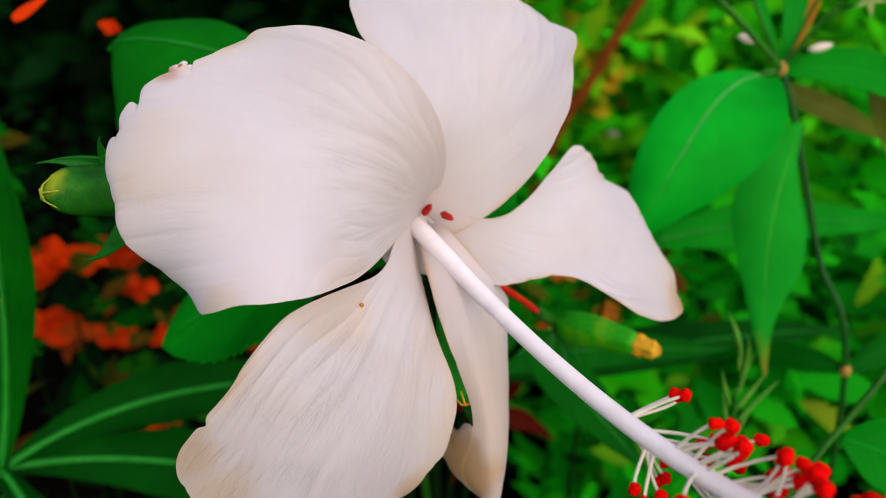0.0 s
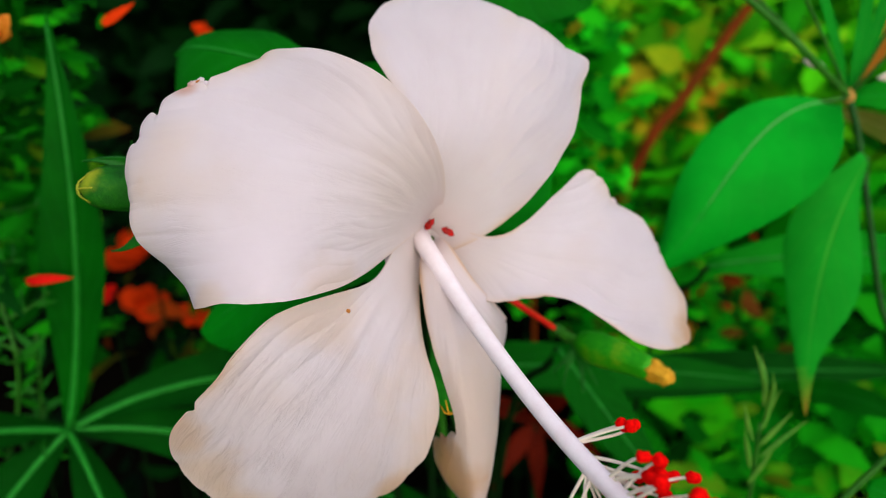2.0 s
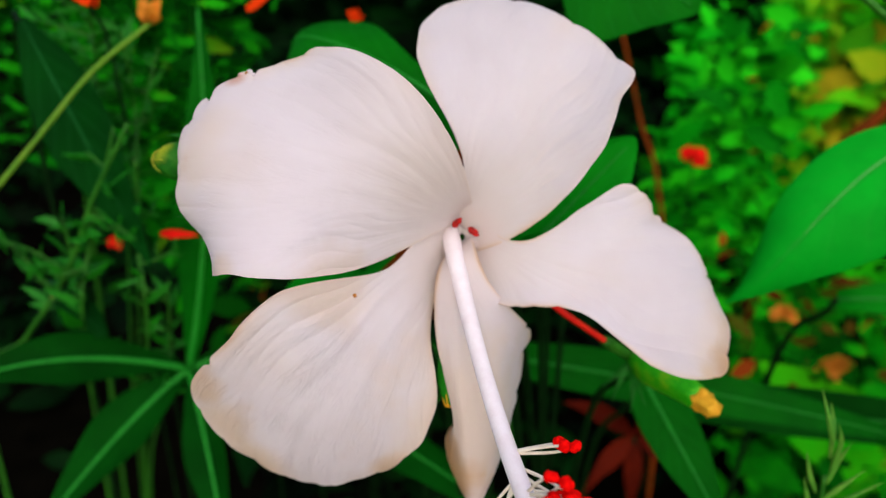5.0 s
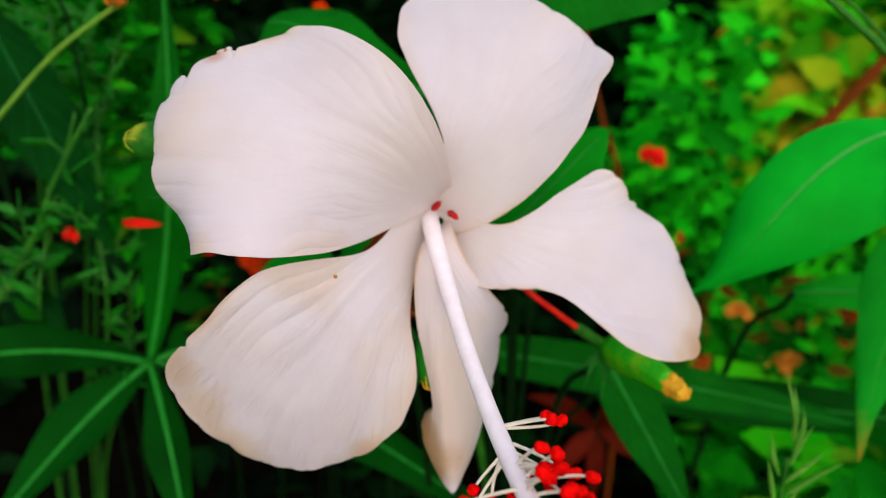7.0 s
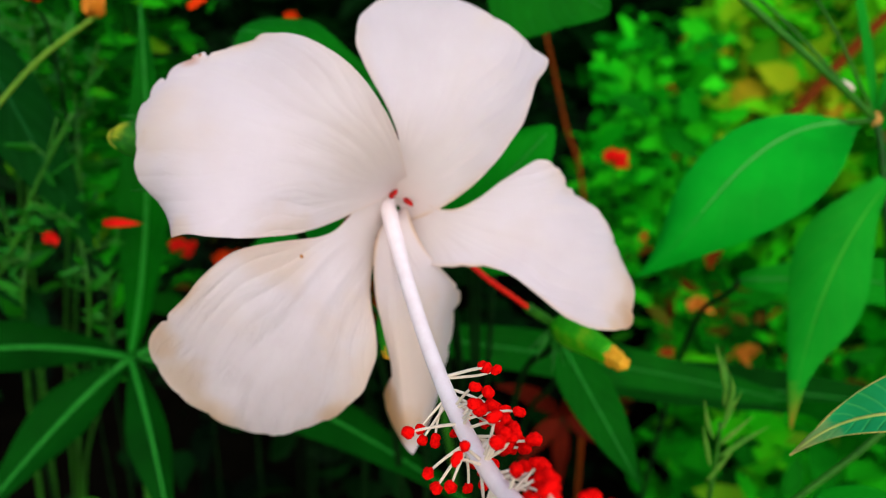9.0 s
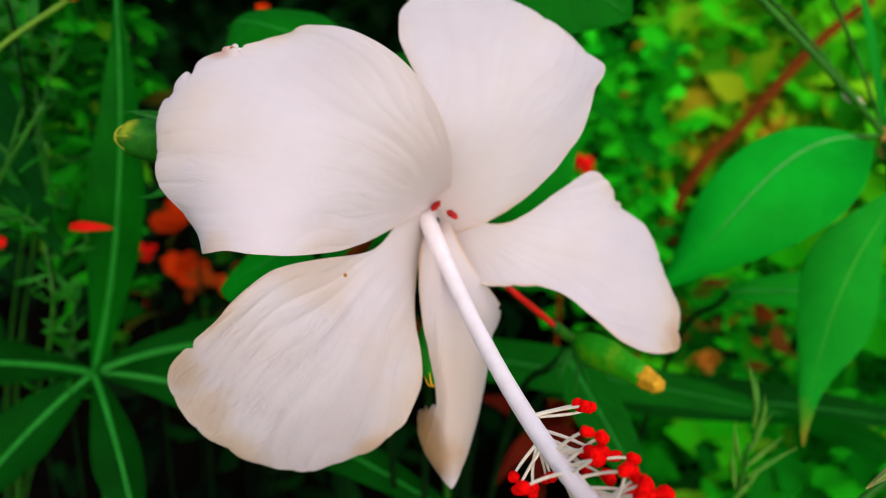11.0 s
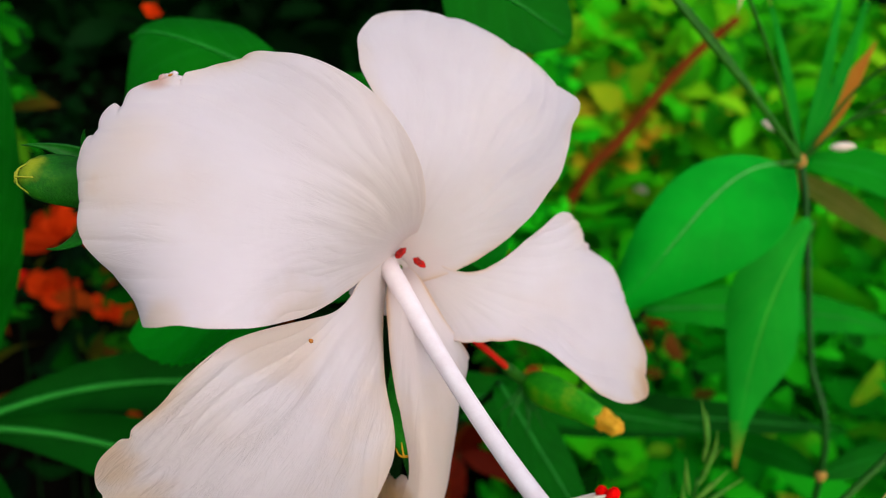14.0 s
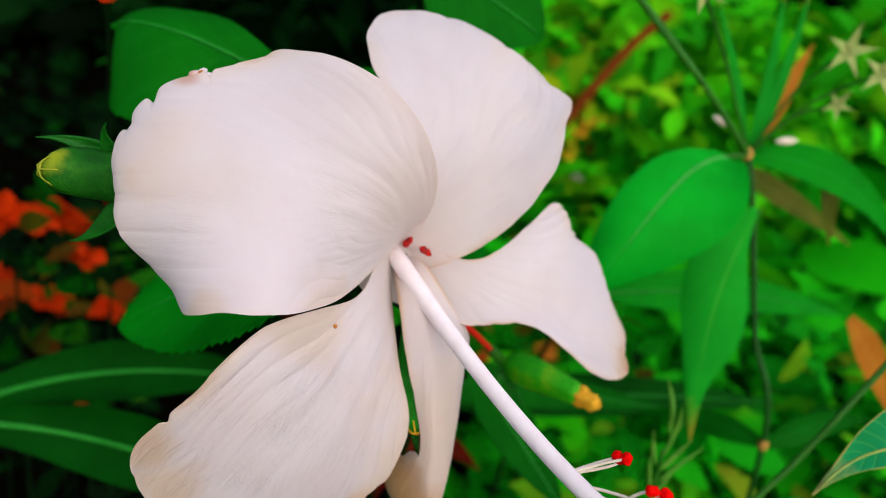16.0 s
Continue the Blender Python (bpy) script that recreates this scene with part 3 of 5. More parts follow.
# ---- ground ----
def ground_sheet():
    xs = np.sign(np.linspace(-1, 1, 90)) * np.abs(np.linspace(-1, 1, 90)) ** 3 * 60
    X, Y = np.meshgrid(xs, xs, indexing="ij")
    Z = np.zeros_like(X)
    for i in range(90):
        for j in range(90):
            Z[i, j] = 0.03 * noise.noise(Vector((X[i, j] * 3, Y[i, j] * 3, 0))) + 0.012 * noise.noise(Vector((X[i, j] * 14, Y[i, j] * 14, 3)))
    idx = np.arange(8100).reshape(90, 90)
    faces = np.stack([idx[:-1, :-1], idx[1:, :-1], idx[1:, 1:], idx[:-1, 1:]], -1).reshape(-1, 4).tolist()
    me = bpy.data.meshes.new("ground")
    me.from_pydata(np.stack([X, Y, Z], -1).reshape(-1, 3).tolist(), [], faces)
    me.materials.append(SOIL)
    me.polygons.foreach_set("use_smooth", [True] * len(me.polygons))
    tagged(new("ground", me), "garden soil under the plants, shade put into its near-black colour", "ground", kind="structure")


ground_sheet()


def leaf_heap(name, count, place, size, mat, label, seed, slim=0.45, up=0.5):
    """Many small leaves that nobody could count, as one object. place(rng) gives a leaf's spot."""
    rng = np.random.RandomState(seed)
    verts, faces = [], []
    for _ in range(count):
        c = np.asarray(place(rng), float)
        s = size[0] + (size[1] - size[0]) * rng.rand() ** 1.5
        d = rng.normal(size=3)
        d[2] *= 0.5
        d /= np.linalg.norm(d)
        nrm = rng.normal(size=3) * 0.7 + np.array([0, -0.5, up])
        sd = np.cross(d, nrm)
        sd /= np.linalg.norm(sd)
        nn = np.cross(sd, d)
        k = len(verts)
        sag = rng.uniform(0.05, 0.3)
        for along, wide in ((-0.5, 0.05), (-0.22, 0.75), (0.1, 1.0), (0.34, 0.62), (0.5, 0.04)):
            mid = c + d * s * along - nn * s * sag * along * along * 2
            e = sd * s * slim * 0.5 * wide
            verts += [mid - e + nn * s * 0.06 * wide, mid, mid + e + nn * s * 0.06 * wide]
        for r in range(4):
            a = k + r * 3
            faces += [(a, a + 1, a + 4, a + 3), (a + 1, a + 2, a + 5, a + 4)]
    return lone(name, verts, faces, mat, label, "undergrowth", kind="stuff")


def bank(x0, x1, y0, y1, z0, z1, lumps):
    """Spots on an uneven bank of plants."""
    def place(rng):
        x, y = rng.uniform(x0, x1), rng.uniform(y0, y1)
        ragged = 0.25 + 0.2 * math.sin(x * 9) + 0.2 * math.cos(y * 7)
        x += abs(rng.normal()) * 0.30 * ragged * (x > (x0 + x1) / 2)
        y += abs(rng.normal()) * 0.30 * ragged * (y > (y0 + y1) / 2)
        top = z0 + (z1 - z0) * (0.5 + 0.5 * math.sin(x * lumps + 1.3) * math.cos(y * lumps * 0.8))
        return x, y, rng.uniform(0.02, 1.0) ** 0.6 * top
    return place


leaf_heap("bright_undergrowth", 3000, bank(0.10, 2.2, 0.55, 2.4, 0.20, 0.52, 5.0), (0.04, 0.15), COVER_BRIGHT, "yellow-green weeds growing low over the soil, coloured as sunlit", 11)
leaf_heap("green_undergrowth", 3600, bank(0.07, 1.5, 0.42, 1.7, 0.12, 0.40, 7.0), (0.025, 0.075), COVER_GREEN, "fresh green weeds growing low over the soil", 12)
leaf_heap("tall_weeds", 2200, bank(0.05, 2.8, 1.0, 2.5, 0.45, 0.95, 4.0), (0.05, 0.14), COVER_YELLOW, "tall yellow-green weeds behind the flower bed, coloured as sunlit", 16)
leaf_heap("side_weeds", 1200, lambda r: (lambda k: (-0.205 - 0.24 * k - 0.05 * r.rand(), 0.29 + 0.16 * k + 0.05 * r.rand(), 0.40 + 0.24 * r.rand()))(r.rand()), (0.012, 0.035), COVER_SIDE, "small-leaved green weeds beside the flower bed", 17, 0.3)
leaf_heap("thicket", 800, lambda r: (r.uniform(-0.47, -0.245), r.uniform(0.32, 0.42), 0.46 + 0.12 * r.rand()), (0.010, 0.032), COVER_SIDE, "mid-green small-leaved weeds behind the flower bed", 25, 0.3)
leaf_heap("middle_weeds", 700, lambda r: (r.uniform(-0.03, 0.10), r.uniform(0.62, 1.0), 0.28 + 0.27 * r.rand()), (0.015, 0.05), COVER_GREEN, "dim green weeds behind the flower", 19)
leaf_heap("yellow_weeds", 1000, lambda r: (r.uniform(0.06, 0.70), r.uniform(1.02, 1.40), 0.26 + 0.38 * r.rand()), (0.03, 0.10), COVER_YELLOW, "yellow-green and ochre weeds behind the flower", 20)
leaf_heap("rusty_weeds", 100, lambda r: (-0.235 + 0.055 * r.normal(), 0.47 + 0.05 * r.normal(), 0.355 + 0.05 * r.normal()), (0.012, 0.04), COVER_RUST, "dim rusty orange and green leaves low in the shade", 22, 0.5)
leaf_heap("ochre_weeds", 170, lambda r: (0.165 + 0.055 * r.normal(), 1.02 + 0.12 * r.rand(), 0.445 + 0.050 * r.normal()), (0.035, 0.08), COVER_OCHRE, "olive, ochre and yellow leaves far back in the weeds", 23, 0.55)
leaf_heap("orange_leaf_bits", 70, lambda r: (0.135 + 0.045 * r.normal(), 0.58 + 0.05 * r.normal(), 0.345 + 0.035 * r.normal()), (0.012, 0.034), COVER_RUST, "withered orange and olive leaves among the low weeds", 24, 0.5)
leaf_heap("low_weeds", 800, bank(0.11, 0.52, 0.34, 0.65, 0.26, 0.42, 9.0), (0.02, 0.06), COVER_LOW, "green weeds under the flower, darkened in colour for shade", 18)
leaf_heap("shaded_undergrowth", 2600, bank(-1.9, 0.0, 0.45, 2.2, 0.06, 0.36, 6.0), (0.03, 0.08), COVER_SHADE, "weeds low over the soil, their shade put into a near-black green", 13)
# Added hedge hides the horizon; its near-black carries the shade.
leaf_heap("hedge", 9000, lambda r: (r.uniform(-6, 6), 2.6 + r.rand() * 1.2, r.rand() ** 0.9 * 2.6), (0.12, 0.30), COVER_SHADE, "dense hedge added behind the garden plants, near-black for shade", 14)
# Added wall that closes the gaps in the hedge to the sky.
def hedge_mass():
    xs, zs = np.linspace(-7, 7, 120), np.linspace(-0.1, 2.7, 40)
    verts = [(x, 4.0 + 0.25 * noise.noise(Vector((x * 2.1, 0, z * 2.1))) + 0.10 * noise.noise(Vector((x * 7, 5, z * 7))) + 0.25 * z, z) for x in xs for z in zs]
    faces = [(i * 40 + j, (i + 1) * 40 + j, (i + 1) * 40 + j + 1, i * 40 + j + 1) for i in range(119) for j in range(39)]
    ob = lone("backdrop", verts, faces, COVER_SHADE, "near-black mass added behind the hedge to close off the sky", "hedge", kind="structure")
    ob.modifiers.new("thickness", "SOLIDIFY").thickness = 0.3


hedge_mass()
leaf_heap("garden_weeds", 9000, lambda r: ((lambda a, d: (d * math.cos(a), d * math.sin(a), r.rand() * (0.10 + 0.15 * abs(math.sin(a * 5 + d * 2)))))(r.uniform(2.75, 6.90), 0.7 + 3.7 * r.rand() ** 0.8)), (0.05, 0.14), COVER_GREEN, "green weeds round the flower bed", 15)

# ---- the white hibiscus ----
flower = thing("hibiscus_flower", (-0.004, 0.152, 0.540), "fully open white hibiscus flower with cream bruised petal rims", "flower")
PETALS = [
    (((-0.0034, 0.1491, 0.5504), (-0.0126, 0.1107, 0.5575), (-0.0331, 0.1039, 0.5711), (-0.051, 0.1102, 0.5564)), (50.8, -20.1, 1.9), (0.0001, 0.0093, 0.0152, 0.0182, 0.0249), (0.0023, 0.0252, 0.0343, 0.0327, 0.0332), (0.2, -0.13, 0.3, -0.35)),
    (((-0.0033, 0.1478, 0.548), (0.0137, 0.1418, 0.5647), (0.0096, 0.1566, 0.5826), (0.0165, 0.1698, 0.5903)), (-20.6, -8.8, -0.8), (0.0044, 0.0101, 0.0265, 0.0377, 0.042), (0.0058, 0.0109, 0.015, 0.0162, 0.0242), (0.35, -0.26, 0.41, 0.3)),
    (((-0.0007, 0.1499, 0.546), (0.0138, 0.1353, 0.5443), (0.0394, 0.1431, 0.5402), (0.0579, 0.1626, 0.5215)), (-9.1, 19.6, 22.9), (0.0032, 0.0057, 0.0267, 0.0263, 0.027), (0.0074, 0.0099, 0.0046, 0.0111, 0.0122), (0.32, -0.34, 0.32, 0.27)),
    (((-0.0062, 0.1471, 0.5456), (-0.0117, 0.1108, 0.5512), (-0.0162, 0.1049, 0.5234), (-0.0408, 0.1055, 0.5042)), (26.8, 19.7, 18.3), (0.0055, 0.0146, 0.0269, 0.0325, 0.0345), (0.0066, 0.0014, 0.0151, 0.0198, 0.029), (0.01, -0.16, 0.16, 0.12)),
    (((-0.0032, 0.1477, 0.5445), (0.003, 0.1242, 0.5504), (0.0095, 0.1176, 0.5224), (0.0113, 0.1252, 0.49)), (-12.2, 21.4, 8.7), (0.0021, 0.0064, 0.0197, 0.0162, 0.0063), (0.0034, 0.0048, 0.0041, 0.0023, 0.0072), (0.01, -1.65, 0.03, -1.42)),
]
PETAL_EXTRA = (
    dict(ruffle=0.0003, waves=11, scallop=0.0009, lobes=13, seed=1, folds=0.00032, notches=((1, 0.885, 0.008, 0.10), (1, 0.935, 0.007, 0.09), (1, 0.77, 0.008, 0.05), (-1, 0.93, 0.01, 0.03), (-1, 0.985, 0.006, 0.05))),
    dict(ruffle=0.0003, waves=7, scallop=0.0009, lobes=9, seed=2, folds=0.00032),
    dict(ruffle=0.0007, waves=17, scallop=0.0016, lobes=15, seed=3, folds=0.00038, notches=((-1, 0.65, 0.02, 0.06), (1, 0.94, 0.012, 0.06))),
    dict(ruffle=0.0003, waves=14, scallop=0.0005, lobes=31, seed=4, folds=0.00040, notches=((1, 0.778, 0.012, 0.06),)),
    dict(ruffle=0.0006, waves=13, scallop=0.0007, lobes=19, seed=5, folds=0.00018, blunt=(14, 0.5), notches=((-1, 0.47, 0.02, 0.05), (-1, 0.64, 0.025, 0.07), (-1, 0.80, 0.02, 0.05))),
)


for i, (mid, turn, left, right, cup) in enumerate(PETALS):
    v, f, uv, fans = blade(mid, turn, left, right, cup, nu=220, nv=121, fan=True, **PETAL_EXTRA[i])
    petal = part("petal", v, f, PETAL_CRINKLED if i == 3 else PETAL, flower, "", uv, 0.0003, fans)
    if i == 0:
        edge = v.reshape(220, 121, 3)[:, -1]
        for k in range(6):
            c = edge[122 + 2 * k] + np.array([0.0001 * (k % 2), 0.0, -0.0002 + 0.0001 * (k % 3)])
            bv, bf = tube(c + np.linspace(-1, 1, 7)[:, None] * np.array([0.0007, 0.0001, 0.0004]), np.array([0.2, 0.8, 1.0, 0.85, 1.0, 0.7, 0.2]) * (0.00038 + 0.0001 * (k % 3)), 9)
            bead = part("crumpled_rim", bv, bf, PETAL, petal, "", np.full((len(bv), 2), 0.5), 0, np.full((len(bv), 2), 0.3))
        bv, bf = tube(edge[127] - np.array([0.0, 0.0006, 0]) + np.linspace(-1, 1, 5)[:, None] * np.array([0.0005, 0.0, 0.0003]), np.array([0.1, 0.8, 1.0, 0.7, 0.1]) * 0.00022, 8)
        part("blemish", bv, bf, BLEMISH, petal, "tiny reddish brown bruise")
    if i == 4:
        # the torn lower edge curls away behind the petal
        rim_line = v.reshape(220, 121, 3)[:, -2]
        rim_line = rim_line[(rim_line[:, 2] < 0.5115)]
        rim_line = rim_line[np.linspace(0, len(rim_line) - 1, 60).astype(int)]
        along = np.linspace(0, 1, 60)
        wide = np.clip(along / 0.30, 0, 1) ** 0.7 * (1 + 0.10 * np.sin(along * 40) + 0.10 * np.abs(np.sin(along * 23 + 1)) ** 0.4 + 0.05 * np.sin(along * 91))
        curl = np.linspace(0, 1, 14)
        pts = rim_line[:, None] + (curl[None, :, None] * np.array([-0.0046, 0.0105, -0.0006]) + (np.sin(curl * math.pi) * 0.0012)[None, :, None] * np.array([-0.9, -0.4, 0.1])) * wide[:, None, None]
        pts = pts + (0.0004 * np.sin(along * 33)[:, None] * curl[None, :] ** 2)[..., None] * np.array([0.6, 0.3, 0.5])
        ff = [(a * 14 + b, a * 14 + b + 1, (a + 1) * 14 + b + 1, (a + 1) * 14 + b) for a in range(59) for b in range(13)]
        fl_uv = np.stack(np.broadcast_arrays(0.5 + 0.46 * curl[None, :], 0.6 + 0.2 * along[:, None]), -1).reshape(-1, 2)
        part("curled_edge", pts.reshape(-1, 3), ff, PETAL, petal, "torn frilly edge curled backwards", fl_uv, 0.0003, fl_uv)
    if i == 3:
        spot = np.array([-0.0154, 0.1184, 0.5407])
        k = int(((v - spot) ** 2).sum(1).argmin())
        q = np.asarray(v[k])
        bv, bf = tube(np.stack([q + FACE * 0.0001, q + FACE * 0.0003, q + FACE * 0.0006]), [0.0004, 0.00045, 0.0001], 8)
        part("blemish", bv, bf, BLEMISH, petal, "tiny brown blemish")

COL = [(-0.0054, 0.1453, 0.5464), (0.0238, 0.0967, 0.5316), (0.0471, 0.0634, 0.5258), (0.0623, 0.0452, 0.5513)]
cu = np.linspace(0, 0.93, 40)
cline = bezier(COL, cu)
away = (cline[0] - cline[3]) / np.linalg.norm(cline[0] - cline[3])
cline = np.concatenate([[cline[0] + away * 0.010, cline[0] + away * 0.005], cline])
v, f = tube(cline, np.concatenate([[0.0020, 0.0021], 0.0017 - 0.0004 * cu + 0.0004 * np.exp(-(cu / 0.12) ** 2)]), 14)
column = part("staminal_column", v, f, COLUMN, flower, "long smooth white stamen column")
rng = np.random.RandomState(5)
COUNT = 125
for i in range(COUNT):
    # the threads stand in loose tufts of three and point forward along the column
    g = i // 3
    tuft = np.random.RandomState(900 + g)
    u = 0.395 + (0.92 - 0.395) * ((g * 3 + 1.5 + rng.normal() * 0.9) / COUNT) ** 0.9
    u = min(max(u, 0.395), 0.925)
    p0, p1 = bezier(COL, [u, u + 0.01])
    t = (p1 - p0) / np.linalg.norm(p1 - p0)
    a = g * 2.39996 + tuft.normal() * 0.3
    side = np.cross(t, (0.2, 0.3, 0.9))
    side /= np.linalg.norm(side)
    out = math.cos(a) * side + math.sin(a) * np.cross(t, side)
    if out @ np.array([-0.25, -0.85, 0.45]) > 0.35:
        a += math.pi * tuft.choice((-0.5, 0.5))
    a += rng.normal() * 0.40
    out = math.cos(a) * side + math.sin(a) * np.cross(t, side)
    ln = (0.0118 - 0.0052 * (u - 0.40) / 0.52) * tuft.uniform(0.8, 1.1) * rng.uniform(0.76, 1.08)
    way = out + t * (tuft.uniform(0.45, 1.25) + rng.normal() * 0.22)
    way /= np.linalg.norm(way)
    q1 = p0 + way * ln * 0.33 + out * ln * 0.05
    q2 = p0 + way * ln * 0.70 + out * ln * 0.03 + rng.normal(size=3) * 0.0004
    q3 = p0 + way * ln + rng.normal(size=3) * 0.0006
    line = bezier([p0 - out * 0.0006, q1, q2, q3], np.linspace(0, 1, 9))
    v, f = tube(line, np.linspace(0.00032, 0.00021, 9), 7)
    fil = part("filament", v, f, FILAMENT, column)
    w = rng.normal(size=3)
    w /= np.linalg.norm(w)
    h = rng.uniform(0.0008, 0.0013)
    bend = np.cross(w, out) * 0.0004
    line = np.stack([q3 + w * h * k - bend * k * k for k in (-1.05, -0.9, -0.5, 0, 0.5, 0.9, 1.05)])
    v, f = tube(line, np.array([0.25, 0.66, 1.0, 0.9, 1.0, 0.66, 0.25]) * rng.uniform(0.00078, 0.00112), 10)
    v = v + rng.normal(size=v.shape) * 0.00007
    part("anther", v, f, ANTHER, column, "red pollen-covered anther")
tipc = bezier(COL, np.linspace(0.90, 1.0, 8))
v, f = tube(tipc, np.array([1.0, 1.3, 1.35, 1.3, 1.2, 1.2, 1.4, 1.0]) * 0.0009, 10)
style = part("style", v, f, STIGMA, flower, "orange style end")
tdir = tipc[-1] - tipc[-3]
tdir /= np.linalg.norm(tdir)
for k in range(5):
    a = k * 2 * math.pi / 5
    s1 = np.cross(tdir, (0, 0, 1.0))
    s1 /= np.linalg.norm(s1)
    o = math.cos(a) * s1 + math.sin(a) * np.cross(tdir, s1)
    e = tipc[-1] + o * 0.0013 + tdir * 0.0014
    line = bezier([tipc[-2], tipc[-1], e - tdir * 0.0006, e], np.linspace(0, 1, 7))
    v, f = tube(line, np.array([0.5, 0.55, 0.6, 0.7, 0.85, 0.9, 0.4]) * 0.0009, 8)
    part("stigma", v, f, STIGMA, style, "orange rounded stigma pad")
# cream funnel in which the petals meet
fu = np.linspace(0, 1, 12)
fa = np.linspace(0, 2 * math.pi, 60, endpoint=False)
fx, fz = np.array([1.0, 0.12, -0.04]), np.array([0.04, 0.33, 0.94])
FC = np.array([-0.0036, 0.1474, 0.5458])
fr = 0.0008 + 0.0100 * fu[:, None] * (1 + 0.06 * np.sin(fa * 5 + 0.8)[None, :])
pts = FC + fr[..., None] * (np.cos(fa)[None, :, None] * fx + np.sin(fa)[None, :, None] * fz) + (np.array([0.1, -0.93, 0.3]) * 0.0014 * fu[:, None] ** 1.5)[:, None]
pts = pts + (0.0004 * np.sin(fa * 5 + 2.0)[None, :] * np.sin(fu * math.pi)[:, None])[..., None] * np.array([0.1, -0.93, 0.3])
ff = [(i * 60 + j, i * 60 + (j + 1) % 60, (i + 1) * 60 + (j + 1) % 60, (i + 1) * 60 + j) for i in range(11) for j in range(60)]
fuv = np.stack(np.broadcast_arrays(np.full((1, 60), 0.5), 0.06 + 0.1 * fu[:, None]), -1).reshape(-1, 2)
part("throat", pts.reshape(-1, 3), ff, PETAL, flower, "cream throat", fuv, 0.0003, fuv)
# calyx and stalk behind the petals
v, f = tube(smooth_line([(-0.004, 0.1575, 0.5445), (-0.006, 0.163, 0.540), (-0.008, 0.168, 0.535)], 10), np.linspace(0.006, 0.0035, 10), 12, 5, 0.08)
part("calyx", v, f, BUD, flower, "green calyx cup")
v, f = tube(smooth_line([(-0.008, 0.166, 0.536), (-0.012, 0.190, 0.515), (-0.010, 0.215, 0.45), (0.0, 0.25, 0.30), (0.01, 0.27, -0.02)], 30), 0.0016, 8)
part("stalk", v, f, STEM, flower)
# small red insects that sit in the throat, filed under anthers
for place, axis in (((-0.0033, 0.1436, 0.5508), (0.55, 0.2, 0.72)), ((0.0008, 0.1434, 0.5494), (0.85, -0.1, -0.42))):
    c, w = np.array(place), np.array(axis)
    line = np.stack([c + w * k * 0.0016 for k in np.linspace(-1, 1, 15)])
    v, f = tube(line, np.array([0.1, 0.5, 0.75, 0.9, 1.0, 1.0, 0.92, 0.82, 0.86, 0.9, 0.85, 0.72, 0.55, 0.35, 0.1]) * 0.00082, 14)
    v = v + np.random.RandomState(2).normal(size=v.shape) * 0.00005
    lone("fallen_anther", v, f, SPECK, "small dark red insect in the flower throat", "anther", "fallen anthers")


# ---- buds and the spent bloom ----
def bract(parent, base, tip, width, bow=(0, 0, 0), mat=BRACT, label=""):
    v, f, uv = leaf_between(base, tip, width, bow, cup=(0.5, 0.4, 0.5, 0.4), shape=(0.9, 1.0, 0.8, 0.55, 0.3), blunt=(1.6, 1.0), nu=14, nv=7)
    return part("bract", v, f, mat, parent, label, uv, 0.0004)


bud = thing("hibiscus_bud", (-0.056, 0.140, 0.552), "closed green hibiscus bud with pointed bracts", "bud", "hibiscus buds")
bl = bezier([(-0.0560, 0.1400, 0.5545), (-0.0605, 0.1360, 0.5570), (-0.0655, 0.1305, 0.5592), (-0.0712, 0.1245, 0.5604)], np.linspace(0, 1, 16))
v, f = tube(bl, np.array([1.6, 3.2, 3.9, 4.3, 4.6, 4.8, 4.9, 5.0, 5.0, 5.0, 4.95, 4.85, 4.65, 4.2, 3.2, 0.8]) * 0.00096, 20, 5, 0.05)
body = part("body", v, f, BUD_TIPPED, bud, "ribbed green bud body with a yellowish end")
bd = bl[15] - bl[12]
bd /= np.linalg.norm(bd)
b1 = np.cross(bd, (0, 0, 1.0))
b1 /= np.linalg.norm(b1)
b2 = np.cross(b1, bd)
for k in range(5):
    a = k * 1.2566 + 0.3
    o = math.cos(a) * b1 + math.sin(a) * b2
    line = np.stack([bl[15] + bd * 0.0004, bl[15] + o * 0.0008 + bd * 0.0002, bl[15] + o * 0.0016, bl[14] + o * 0.0030])
    v, f = tube(smooth_line(line, 11), np.linspace(0.00026, 0.00012, 11), 6)
    part("seam", v, f, SEAM, body, "yellowish seam")
for base, tip, bow in (((-0.0600, 0.1375, 0.5575), (-0.0627, 0.1315, 0.5690), (-0.0028, 0, 0.001)), ((-0.0640, 0.1400, 0.5590), (-0.0776, 0.1357, 0.5628), (0, 0, 0.002)),
                       ((-0.0600, 0.1370, 0.5530), (-0.0658, 0.1236, 0.5478), (-0.001, 0, -0.0035)), ((-0.0560, 0.1370, 0.5560), (-0.0500, 0.1340, 0.5680), (0, 0, 0)), ((-0.0560, 0.1370, 0.5520), (-0.0540, 0.1340, 0.5400), (0, 0, 0))):
    bract(bud, base, tip, 0.0023, bow)
v, f = tube(smooth_line([(-0.0565, 0.140, 0.5542), (-0.050, 0.150, 0.546), (-0.042, 0.170, 0.52), (-0.025, 0.21, 0.42), (0.0, 0.255, -0.02)], 30), 0.0014, 8)
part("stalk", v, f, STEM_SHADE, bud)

star = thing("hibiscus_bud", (-0.006, 0.150, 0.510), "small green bud with a yellow star tip behind the flower", "bud", "hibiscus buds")
sl = bezier([(0.0000, 0.1440, 0.5350), (0.0014, 0.1390, 0.5295), (0.0032, 0.1300, 0.5220), (0.0046, 0.1240, 0.5168)], np.linspace(0, 1, 14))
